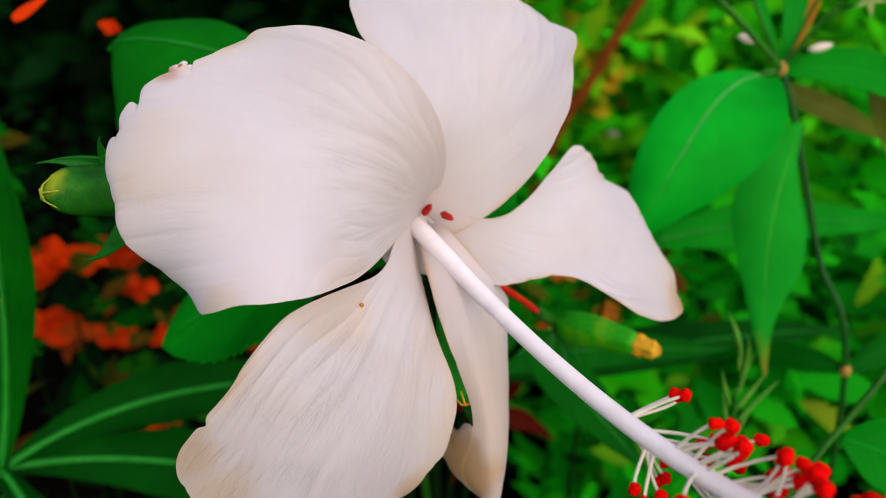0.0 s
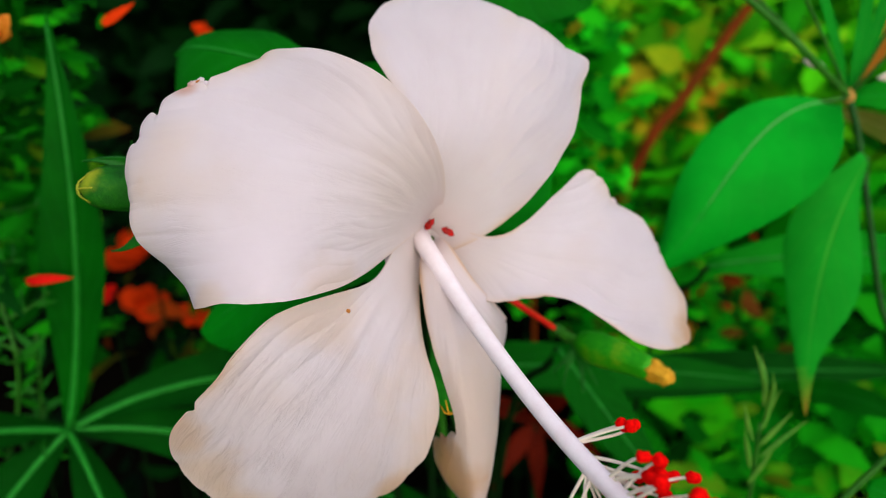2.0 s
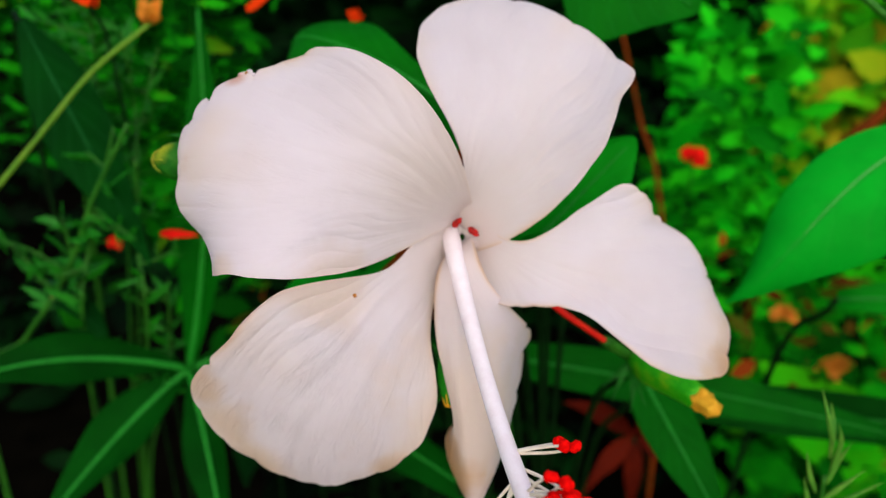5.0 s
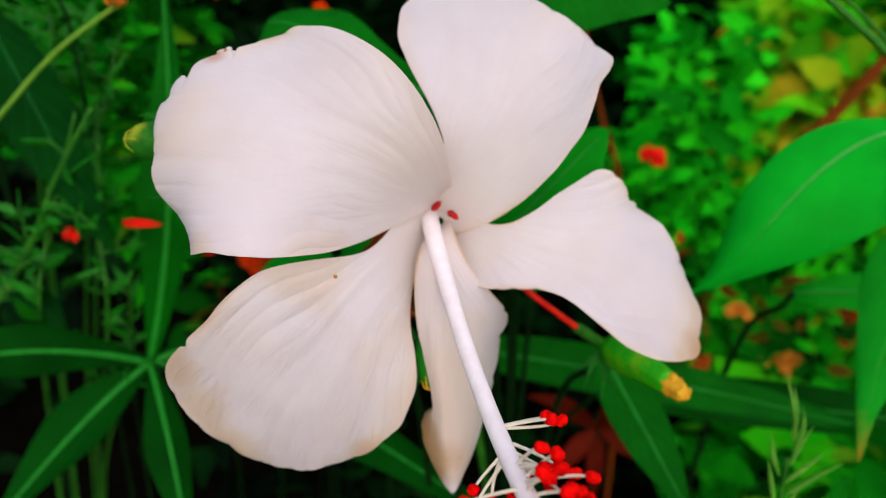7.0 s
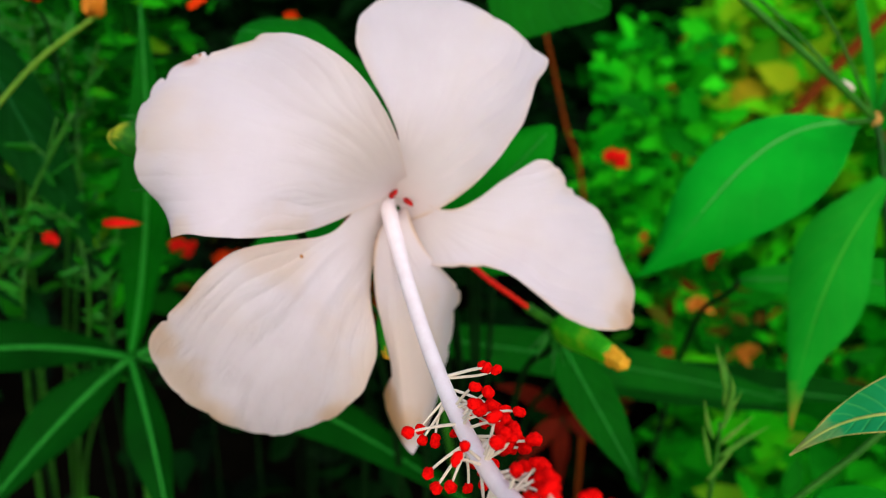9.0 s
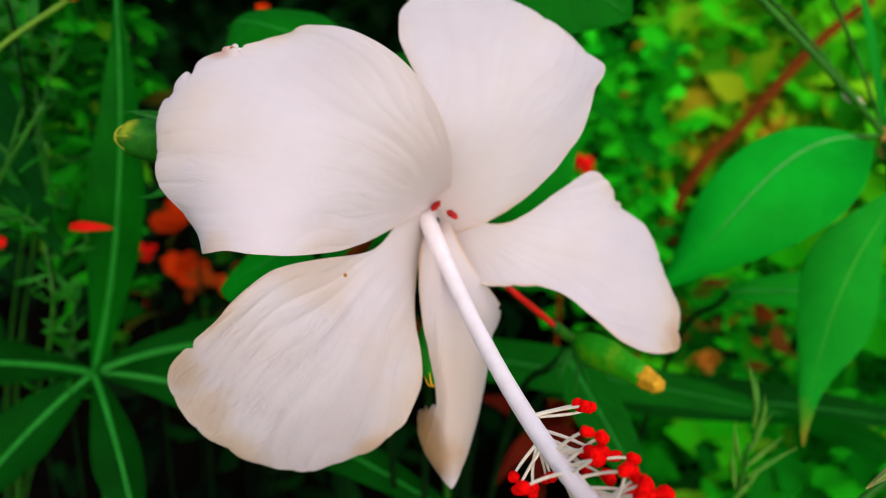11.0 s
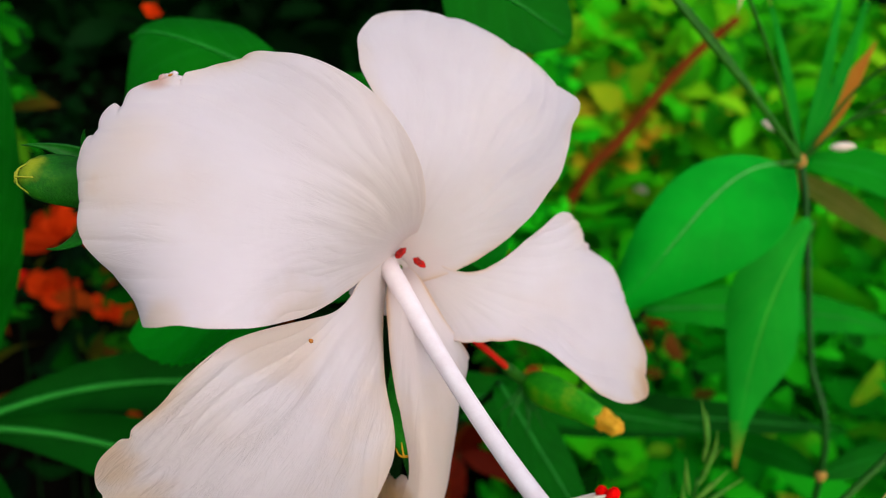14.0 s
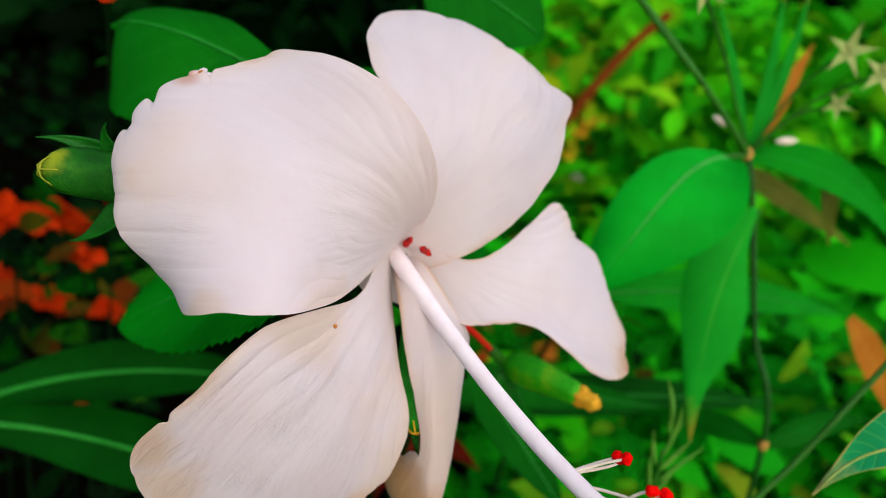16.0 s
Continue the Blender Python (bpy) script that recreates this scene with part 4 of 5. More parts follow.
v, f = tube(sl, np.array([2.0, 2.2, 2.5, 2.8, 3.2, 3.7, 4.1, 4.4, 4.6, 4.6, 4.3, 3.7, 2.7, 0.8]) * 0.00092, 20, 5, 0.06)
sb = part("body", v, f, BUD_FRESH, star, "ribbed dark green bud body")
sdir = sl[13] - sl[11]
sdir /= np.linalg.norm(sdir)
st1 = np.cross(sdir, (0, 0, 1.0))
st1 /= np.linalg.norm(st1)
st2 = np.cross(st1, sdir)
for k in range(5):
    a = k * 1.2566 + 1.1
    o = math.cos(a) * st1 + math.sin(a) * st2
    line = np.stack([sl[13] + sdir * 0.0004, sl[13] + o * 0.0011 + sdir * 0.0001, sl[12] + o * 0.0022])
    v, f = tube(smooth_line(line, 11), np.linspace(0.00026, 0.00012, 11), 6)
    part("sepal_tip", v, f, WILTED, sb, "yellow sepal tip")
v, f = tube(smooth_line([sl[0], (-0.011, 0.165, 0.525), (-0.012, 0.20, 0.46), (0.0, 0.25, -0.02)], 24), 0.0013, 8)
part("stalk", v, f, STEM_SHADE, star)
for tip in ((0.0072, 0.1270, 0.5050), (-0.0040, 0.1330, 0.5070), (-0.0060, 0.1340, 0.5260)):
    bract(star, sl[9] - np.array([0.0005, -0.001, 0.003]), tip, 0.0013)

pod = thing("spent_bloom", (0.030, 0.195, 0.490), "rolled-up spent hibiscus bloom, green with a wilted yellow tip", "bud", "hibiscus buds")
pl = bezier([(0.0335, 0.1935, 0.4980), (0.041, 0.188, 0.4995), (0.050, 0.180, 0.5005), (0.0560, 0.1745, 0.5003)], np.linspace(0, 1, 16))
v, f = tube(pl[:14], np.array([1.8, 3.6, 4.4, 4.8, 5.0, 5.0, 4.9, 4.7, 4.5, 4.2, 4.0, 3.7, 3.5, 2.9]) * 0.00096, 20, 5, 0.07)
pb = part("body", v, f, POD, pod, "yellowish green rolled petals")
pd = pl[-1] - pl[-4]
pd /= np.linalg.norm(pd)
v, f = tube(np.stack([pl[-4] + pd * k for k in np.linspace(0, 0.0085, 11)]), np.array([1.6, 2.2, 2.7, 2.9, 2.6, 2.3, 2.4, 2.1, 2.3, 1.7, 0.8]) * 0.00100, 24, 5, 0.20)
v = v + np.random.RandomState(3).normal(size=v.shape) * 0.00022
part("wilted_tip", v, f, WILTED, pb, "ragged wilted yellow-brown tip")
v, f = tube(smooth_line([(0.0335, 0.1935, 0.4980), (0.0295, 0.189, 0.5025), (0.0262, 0.183, 0.5075)], 10), 0.0016, 8)
part("neck", v, f, STEM, pod, "green neck")
v, f = tube(smooth_line([(0.0265, 0.1835, 0.5070), (0.0215, 0.177, 0.5135), (0.0150, 0.171, 0.5205), (0.006, 0.172, 0.526)], 16), 0.00085, 8)
part("stalk", v, f, STALK_RED, pod, "red stalk")
for tip, bow in (((0.0305, 0.186, 0.4865), (-0.001, -0.001, 0)), ((0.0360, 0.184, 0.4860), (0.001, -0.001, 0)), ((0.0400, 0.182, 0.4905), (0.001, -0.002, -0.001)), ((0.0270, 0.187, 0.4900), (0, 0, 0))):
    bract(pod, (0.0335, 0.1915, 0.4975), tip, 0.0010, bow)


# ---- broad leaves behind the flower ----
def broad_leaf(name, label, geom, mat, mid, stalk_to, rib_mat=None, group="hibiscus leaves", rib_label=""):
    b = np.asarray(mid[0], float)
    ob = thing(name, b, label, "leaf", group)
    lf = leaf_part("leaf_blade", ob, geom, mat)
    line = bezier(mid, np.linspace(0, 0.94, 24)) + FACE * 0.0004
    v, f = tube(line, np.linspace(0.0009, 0.0002, 24), 6)
    part("midrib", v, f, rib_mat or mat, lf, rib_label)
    v, f = tube(smooth_line([b, *stalk_to], 26), 0.0011, 8)
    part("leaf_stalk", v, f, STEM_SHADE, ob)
    return ob


RIB = speckled("pale_rib", [(0.3, (0.03, 0.28, 0.04)), (0.7, (0.12, 0.40, 0.10))], 200, 0.5, 0.2)[0]
RIB_PALE = speckled("yellow_rib", [(0.3, (0.16, 0.30, 0.05)), (0.7, (0.34, 0.40, 0.10))], 200, 0.5, 0.2)[0]
RIB_LONG = speckled("long_leaf_rib", [(0.3, (0.006, 0.17, 0.010)), (0.7, (0.016, 0.27, 0.020))], 200, 0.5, 0.2)[0]
RIB_DARK = speckled("leaf_rib", [(0.3, (0.004, 0.15, 0.008)), (0.7, (0.010, 0.24, 0.015))], 200, 0.5, 0.2)[0]
LEAVES = {
    "r1": (((0.1153, 0.2709, 0.5589), (0.0772, 0.2321, 0.5615), (0.0745, 0.2209, 0.5251), (0.0552, 0.2308, 0.5037)), (-47.9, -12.9, -0.2), (0.0064, 0.0236, 0.0241, 0.0168, 0.0063), (0.0014, 0.0117, 0.0149, 0.0119, 0.0039), (0.44, -0.65, 0.27, -1.04)),
    "r2": (((0.1342, 0.2705, 0.5399), (0.116, 0.253, 0.5092), (0.1145, 0.2334, 0.4773), (0.1158, 0.2265, 0.4588)), (27.5, -24.4, -6.6), (0.0034, 0.0121, 0.0143, 0.0055, 0.0043), (0.0036, 0.0147, 0.011, 0.0066, 0.0039), (-0.36, 0.14, -0.33, -0.14)),
    "lb": (((-0.01, 0.1849, 0.5251), (-0.0245, 0.1811, 0.5364), (-0.0445, 0.1826, 0.5283), (-0.0771, 0.1772, 0.4994)), (-52.5, -54.0, -39.1), (0.0035, 0.0295, 0.0466, 0.0483, 0.0539), (0.0035, 0.0286, 0.0447, 0.0496, 0.054), (0.43, 0.25, -0.02, -0.46)),
    "ltl": (((-0.0102, 0.2001, 0.5507), (-0.0613, 0.2043, 0.5849), (-0.0948, 0.2059, 0.5794), (-0.0959, 0.221, 0.5741)), (23.3, -25.2, -15.2), (0.0035, 0.0037, 0.0116, 0.0244, 0.02), (0.0034, 0.0056, 0.0166, 0.0205, 0.021), (-0.17, -0.38, -0.03, -0.86)),
}
m = LEAVES["lb"]
broad_leaf("hibiscus_leaf", "green toothed hibiscus leaf behind the lower petals", blade(*m, (2.5, 0.75), 120, 21, teeth=0.055, ruffle=0.0008, seed=3), LEAF_MID, m[0], [(-0.008, 0.20, 0.50), (0.0, 0.25, 0.3), (0.005, 0.27, -0.02)], RIB_DARK)
m = LEAVES["ltl"]
m = (m[0], m[1], (0.0035, 0.022, 0.032, 0.036, 0.032), m[3], m[4])
broad_leaf("hibiscus_leaf", "wide dark green hibiscus leaf behind the upper petals", blade(*m, (2.5, 0.75), 60, 21, teeth=0.02, ruffle=0.001, seed=4), LEAF_DEEP, m[0], [(-0.005, 0.22, 0.52), (0.0, 0.26, 0.3), (0.005, 0.28, -0.02)], RIB_DARK)
for base, tip, half, bow, turn, seed, label in (
    ((-0.012, 0.215, 0.555), (-0.036, 0.2060, 0.5740), 0.015, (0, 0, 0), (10, 0, 0), 5, "dark green hibiscus leaf between the upper petals"),
    ((-0.012, 0.240, 0.608), (0.0320, 0.2460, 0.5910), 0.025, (0, 0, 0.002), (0, 0, 0), 6, "glossy green hibiscus leaf above the flower"),
    ((-0.012, 0.200, 0.510), (0.0220, 0.2200, 0.5560), 0.020, (0, 0, 0), (0, 0, 0), 7, "green hibiscus leaf in the gap between two petals"),
    ((-0.010, 0.195, 0.522), (0.0330, 0.1960, 0.5140), 0.011, (0, 0, 0.004), (-20, -20, -20), 8, "mid-green hibiscus leaf under the side petal"),
):
    b, t, w = np.array(base), np.array(tip), np.array(bow)
    broad_leaf("hibiscus_leaf", label, leaf_between(base, tip, half, bow, turn, nu=60, nv=15, teeth=0.03, ruffle=0.0008, seed=seed, blunt=(3.5, 0.65)), LEAF_MID if seed > 6 else LEAF_DEEP,
               [b, b + (t - b) / 3 + w, b + (t - b) * 2 / 3 + w, t], [(b[0] * 0.6, b[1] + 0.03, b[2] - 0.06), (0.0, 0.26, 0.3), (0.005, 0.28, -0.02)], RIB_DARK)

# ---- the leafy shoot beside the flower ----
node = np.array([0.1272, 0.2801, 0.5596])
shoot = thing("weed_shoot", (0.17, 0.262, 0.0), "tall thin green weed shoot with broad drooping leaves and dry calyxes", "plant")
v, f = tube(smooth_line([node, (0.1316, 0.2775, 0.5479), (0.1391, 0.2725, 0.5215), (0.1481, 0.265, 0.4877), (0.1618, 0.2545, 0.4444), (0.170, 0.258, 0.30), (0.172, 0.262, -0.03)], 40), 0.0013, 8)
part("stem", v, f, STEM_DARK, shoot, "thin dark green stem")
v, f = tube(smooth_line([node, (0.0950, 0.2570, 0.5830), (0.0626, 0.2440, 0.6059), (0.040, 0.240, 0.625)], 26), np.linspace(0.0013, 0.0009, 26), 8)
part("branch", v, f, STEM, shoot, "slanting thin branch")
for p in (node, np.array([0.1618, 0.2545, 0.4444])):
    v, f = tube(np.stack([p + np.array([0.0, 0.0, k]) for k in np.linspace(-0.003, 0.003, 7)]), np.array([0.6, 1.4, 2.0, 2.2, 2.0, 1.4, 0.6]) * 0.001, 10)
    part("joint", v, f, NODE, shoot, "orange-brown stem joint")
m = LEAVES["r1"]
v, f, uv = blade(*m, (2.5, 0.75), 60, 25, ruffle=0.0006, seed=9)
lf = part("leaf", v, f, LEAF, shoot, "broad smooth bright green leaf", uv, 0.0004)
line = bezier(m[0], np.linspace(0, 0.62, 24)) + FACE * 0.0003
v, f = tube(line, np.linspace(0.0005, 0.0001, 24), 6)
part("midrib", v, f, RIB, lf, "pale midrib")
v, f = tube(smooth_line([node, m[0][0]], 8), 0.001, 8)
part("leaf_stalk", v, f, STEM, shoot)
m = LEAVES["r2"]
v, f, uv = blade(*m, (2.5, 0.9), 60, 21, ruffle=0.0004, seed=10)
lf = part("leaf", v, f, LEAF_TIPPED, shoot, "hanging green leaf with a browned tip", uv, 0.0004)
v, f = tube(smooth_line([(0.1395, 0.2780, 0.526), (0.1370, 0.275, 0.535), m[0][0]], 10), 0.0009, 8)
part("leaf_stalk", v, f, STEM, shoot)
for base, tip, half, mat, label, bow in (
    (node, (0.1306, 0.3028, 0.6260), 0.0026, LEAF_TIPPED, "narrow upright leaf", (0.002, 0, 0)),
    (node, (0.1460, 0.3133, 0.6280), 0.0028, LEAF_TIPPED, "narrow upright leaf", (0.003, 0, 0)),
    (node, (0.1100, 0.3200, 0.6180), 0.0020, LEAF_TIPPED, "narrow upright leaf", (0.0, 0, 0.004)),
    (node + np.array([0.006, 0.012, 0.004]), (0.1559, 0.3148, 0.6050), 0.0050, LEAF_ORANGE, "dry orange leaf", (0, 0, 0)),
    (node, (0.2151, 0.2942, 0.5250), 0.0085, LEAF_MID, "arching green leaf", (0.004, 0, 0.016)),
    (node + np.array([0.012, 0.04, -0.012]), (0.2111, 0.3237, 0.5180), 0.0060, LEAF_DRY, "withered brownish leaf", (0, 0, 0.002)),
    ((0.172, 0.300, 0.560), (0.192, 0.310, 0.520), 0.0055, LEAF_DRY, "withered brownish leaf", (0, 0, 0)),
    ((0.2080, 0.3000, 0.4900), (0.2460, 0.3000, 0.4440), 0.0085, LEAF_ORANGE, "browned hanging leaf", (0.004, 0, 0)),
    ((0.1618, 0.2545, 0.4444), (0.2150, 0.2700, 0.455), 0.0070, LEAF_DEEP, "green leaf", (0, 0, 0.006)),
    ((0.1618, 0.2545, 0.4444), (0.120, 0.290, 0.43), 0.0060, LEAF_DEEP, "green leaf", (0, 0, 0.006)),
):
    leaf_part("leaf", shoot, leaf_between(base, tip, half, bow, ruffle=0.0003, shape=(0.3, 0.9, 1.0, 0.8, 0.5)), mat, label)
for c, s in (((0.0450, 0.2410, 0.6190), 0.0080), ((0.0800, 0.2470, 0.6150), 0.0085), ((0.1426, 0.2638, 0.6048), 0.0105), ((0.1558, 0.2608, 0.5995), 0.0100), ((0.1520, 0.2750, 0.585), 0.007)):
    c = np.array(c)
    v, f = tube(smooth_line([node, (node + c) / 2 + np.array([0, 0.004, 0.004]), c], 14), 0.0006, 6)
    cal = part("flower_stalk", v, f, STEM, shoot)
    for k in range(5):
        a = k * 1.2566 + c[0] * 90
        tip = c + s * np.array([math.cos(a), -0.25, math.sin(a)])
        g = leaf_between(c, tip, s * 0.2, shape=(0.8, 1.0, 0.8, 0.5, 0.25), blunt=(1.8, 1.0), nu=10, nv=5)
        leaf_part("sepal", cal, g, SEPAL, "pale dry pointed sepal", 0.0003)
for c, ax, r in (((0.1364, 0.2721, 0.5686), (1.0, 0.1, 0.2), 0.0016), ((0.1150, 0.2850, 0.570), (0.9, 0, -0.3), 0.0016)):
    c, ax = np.array(c), np.array(ax)
    v, f = tube(np.stack([c + ax * k for k in np.linspace(-0.0045, 0.0045, 9)]), np.array([0.2, 0.6, 0.85, 1, 1, 0.95, 0.8, 0.5, 0.1]) * r, 10)
    part("small_bud", v, f, PALE_BUD, shoot, "small pale straw-coloured bud")

# ---- grass beside the flower ----
grass = thing("grass_plant", (0.094, 0.197, 0.0), "seeding grass stalk with pale green pointed spikelets", "grass")
v, f = tube(smooth_line([(0.0880, 0.1880, 0.4790), (0.0900, 0.1895, 0.452), (0.0925, 0.193, 0.35), (0.094, 0.197, -0.02)], 30), np.linspace(0.0006, 0.0011, 30), 8)
part("stem", v, f, STEM, grass)
rng = np.random.RandomState(8)
for bx, bz, tx, tz in ((0.0, 0.010, -0.006, 0.026), (0.001, 0.002, -0.001, 0.020), (0.0, 0.006, -0.003, 0.022), (-0.001, -0.006, -0.006, 0.008), (0.001, -0.008, 0.009, 0.004), (0.002, -0.012, 0.014, 0.001), (0.0, -0.016, -0.005, 0.000), (0.001, -0.002, 0.004, 0.012), (0.0, -0.022, 0.006, -0.006)):
    b, t = np.array([0.0880 + bx, 0.188, 0.4790 + bz]), np.array([0.0880 + tx, 0.188 + rng.normal() * 0.002, 0.4790 + tz])
    v, f = tube(smooth_line([b, (b + t) / 2 + rng.normal(size=3) * 0.0005, t], 10), np.array([0.5, 0.9, 1.1, 1.2, 1.15, 1.0, 0.8, 0.5, 0.3, 0.1]) * 0.00065, 8)
    part("spikelet", v, f, STRAW, grass, "pale pointed spikelet")

# ---- low plants under the flower ----
pale = thing("pale_leaf", (0.135, 0.155, 0.505), "veined blue-green leaf with yellow rim and curled dry tip", "leaf")
PALE_MID = ((0.1473, 0.1464, 0.5308), (0.1202, 0.1270, 0.5249), (0.1090, 0.1380, 0.5286), (0.0950, 0.1278, 0.5126))
v, f, uv = blade(PALE_MID, (15.5, -33.4, -29.0), (0.003, 0.0140, 0.0075, 0.0080, 0.0080), (0.003, 0.0115, 0.0130, 0.0090, 0.0020), (0.26, 0.3, 0.17, -0.05), (1.8, 1.0), 70, 31, ruffle=0.0005, waves=15, seed=6)
lf = part("leaf_blade", v, f, LEAF_PALE, pale, "", uv, 0.0004)
v, f = tube(bezier(PALE_MID, np.linspace(0, 0.97, 24)) + FACE * 0.0003, np.linspace(0.0006, 0.0002, 24), 6)
part("midrib", v, f, RIB_PALE, lf, "yellowish midrib")
v, f = tube(smooth_line([PALE_MID[0], (0.156, 0.152, 0.525), (0.160, 0.19, 0.40), (0.160, 0.20, -0.02)], 24), 0.0012, 8)
part("leaf_stalk", v, f, STEM, pale)

low = thing("creeping_weed", (0.10, 0.19, 0.0), "low green weed with a thick stem and toothed leaves", "plant")
v, f = tube(smooth_line([(0.094, 0.185, -0.02), (0.088, 0.175, 0.36), (0.0984, 0.1722, 0.4427), (0.1251, 0.1789, 0.489), (0.150, 0.190, 0.525)], 30), 0.0010, 8)
part("stem", v, f, STEM, low, "thick pale green stem")
for base, tip, half, mat, bow in (
    ((0.0990, 0.1722, 0.4440), (0.0480, 0.1560, 0.4440), 0.011, LEAF_DEEP, (0, 0, 0.004)),
    ((0.0970, 0.1722, 0.4400), (0.0740, 0.1500, 0.4250), 0.012, LEAF_DEEP, (0, 0, 0)),
    ((0.1150, 0.1760, 0.470), (0.150, 0.165, 0.455), 0.012, LEAF_MID, (0, 0, 0.004)),
    ((0.088, 0.175, 0.42), (0.0354, 0.154, 0.452), 0.005, LEAF, (0, 0, 0.006)),
    ((0.050, 0.158, 0.436), (0.0340, 0.152, 0.458), 0.0035, LEAF_TIPPED, (0, 0, 0)),
    ((0.050, 0.158, 0.436), (0.0280, 0.150, 0.444), 0.0035, LEAF, (0, 0, 0)),
):
    leaf_part("leaf", low, leaf_between(base, tip, half, bow, teeth=0.04, nu=36, nv=11), mat)

rosette = thing("long_leaved_plant", (-0.165, 0.225, 0.0), "dark green plant whose long narrow leaves spread from one point", "plant")
RC = np.array([-0.1600, 0.2165, 0.4265])
v, f = tube(smooth_line([RC, (-0.160, 0.218, 0.40), (-0.164, 0.223, 0.2), (-0.165, 0.225, -0.02)], 24), 0.0028, 10)
part("stem", v, f, STEM, rosette)
for i, (tip, half, bow, turn) in enumerate((
    ((-0.1547, 0.2392, 0.5853), 0.0150, (0.0124, -0.0051, -0.0047), (0, 0, 0)),
    ((-0.2145, 0.1436, 0.4431), 0.0130, (-0.0012, -0.0036, 0.0142), (-20, -20, -20)),
    ((-0.1801, 0.1392, 0.3821), 0.0150, (-0.0028, 0.0086, 0.0057), (0, 0, 0)),
    ((-0.1042, 0.1686, 0.3734), 0.0130, (0.0036, -0.0028, 0.0114), (0, 0, 0)),
    ((0.0282, 0.1899, 0.4137), 0.0165, (-0.0310, 0.0369, -0.0054), (10, 10, 10)),
    ((-0.0312, 0.2967, 0.4113), 0.0150, (-0.0155, 0.0046, 0.0164), (20, 20, 20)),
)):
    # The upright leaf takes a brighter green in place of stronger light on it.
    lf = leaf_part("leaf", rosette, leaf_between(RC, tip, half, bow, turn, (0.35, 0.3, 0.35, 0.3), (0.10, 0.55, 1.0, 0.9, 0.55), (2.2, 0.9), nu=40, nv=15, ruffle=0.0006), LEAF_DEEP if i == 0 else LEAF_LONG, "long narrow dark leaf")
    midrib(lf, RC, tip, 0.0014, RIB_LONG, bow, "lighter raised midrib", 0.0006)

# long leaves further back
for base, tip, half, bow, mat in (
    ((-0.0500, 0.2600, 0.4420), (0.1504, 0.3174, 0.4173), 0.011, (0, 0, 0.006), LEAF_DEEP),
    ((0.0238, 0.3007, 0.4137), (0.2300, 0.3619, 0.4062), 0.012, (0, 0, 0.006), LEAF_LONG),
    ((0.0300, 0.2350, 0.4720), (0.0700, 0.2050, 0.4350), 0.010, (0, 0, 0), LEAF_DEEP),
    ((0.1000, 0.3300, 0.470), (0.2600, 0.380, 0.46), 0.012, (0, 0, 0.01), LEAF_MID),
):
    b = np.array(base)
    ob = thing("long_leaf", b, "long dark green leaf arching under the flower", "leaf", "long leaves")
    lf = leaf_part("leaf_blade", ob, leaf_between(base, tip, half, bow, (10, 10, 10), shape=(0.3, 0.9, 1.0, 0.9, 0.5)), mat)
    midrib(lf, base, tip, 0.0008, RIB_DARK, bow)
    v, f = tube(smooth_line([b, b + np.array([-0.02, 0.02, -0.08]), (b[0] - 0.03, b[1] + 0.05, -0.02)], 20), 0.0014, 8)
    part("leaf_stalk", v, f, STEM_SHADE, ob)

shade = thing("shaded_leaf", (-0.2007, 0.2049, 0.563), "large dark leaf with a thin pale midrib in the shade", "leaf")
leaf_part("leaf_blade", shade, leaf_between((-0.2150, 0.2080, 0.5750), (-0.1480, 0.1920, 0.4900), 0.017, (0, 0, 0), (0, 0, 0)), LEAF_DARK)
v, f = tube(smooth_line([(-0.2150, 0.2080, 0.5750), (-0.235, 0.22, 0.55), (-0.24, 0.23, 0.3), (-0.24, 0.23, -0.02)], 20), 0.0012, 8)
part("leaf_stalk", v, f, STEM_SHADE, shade)


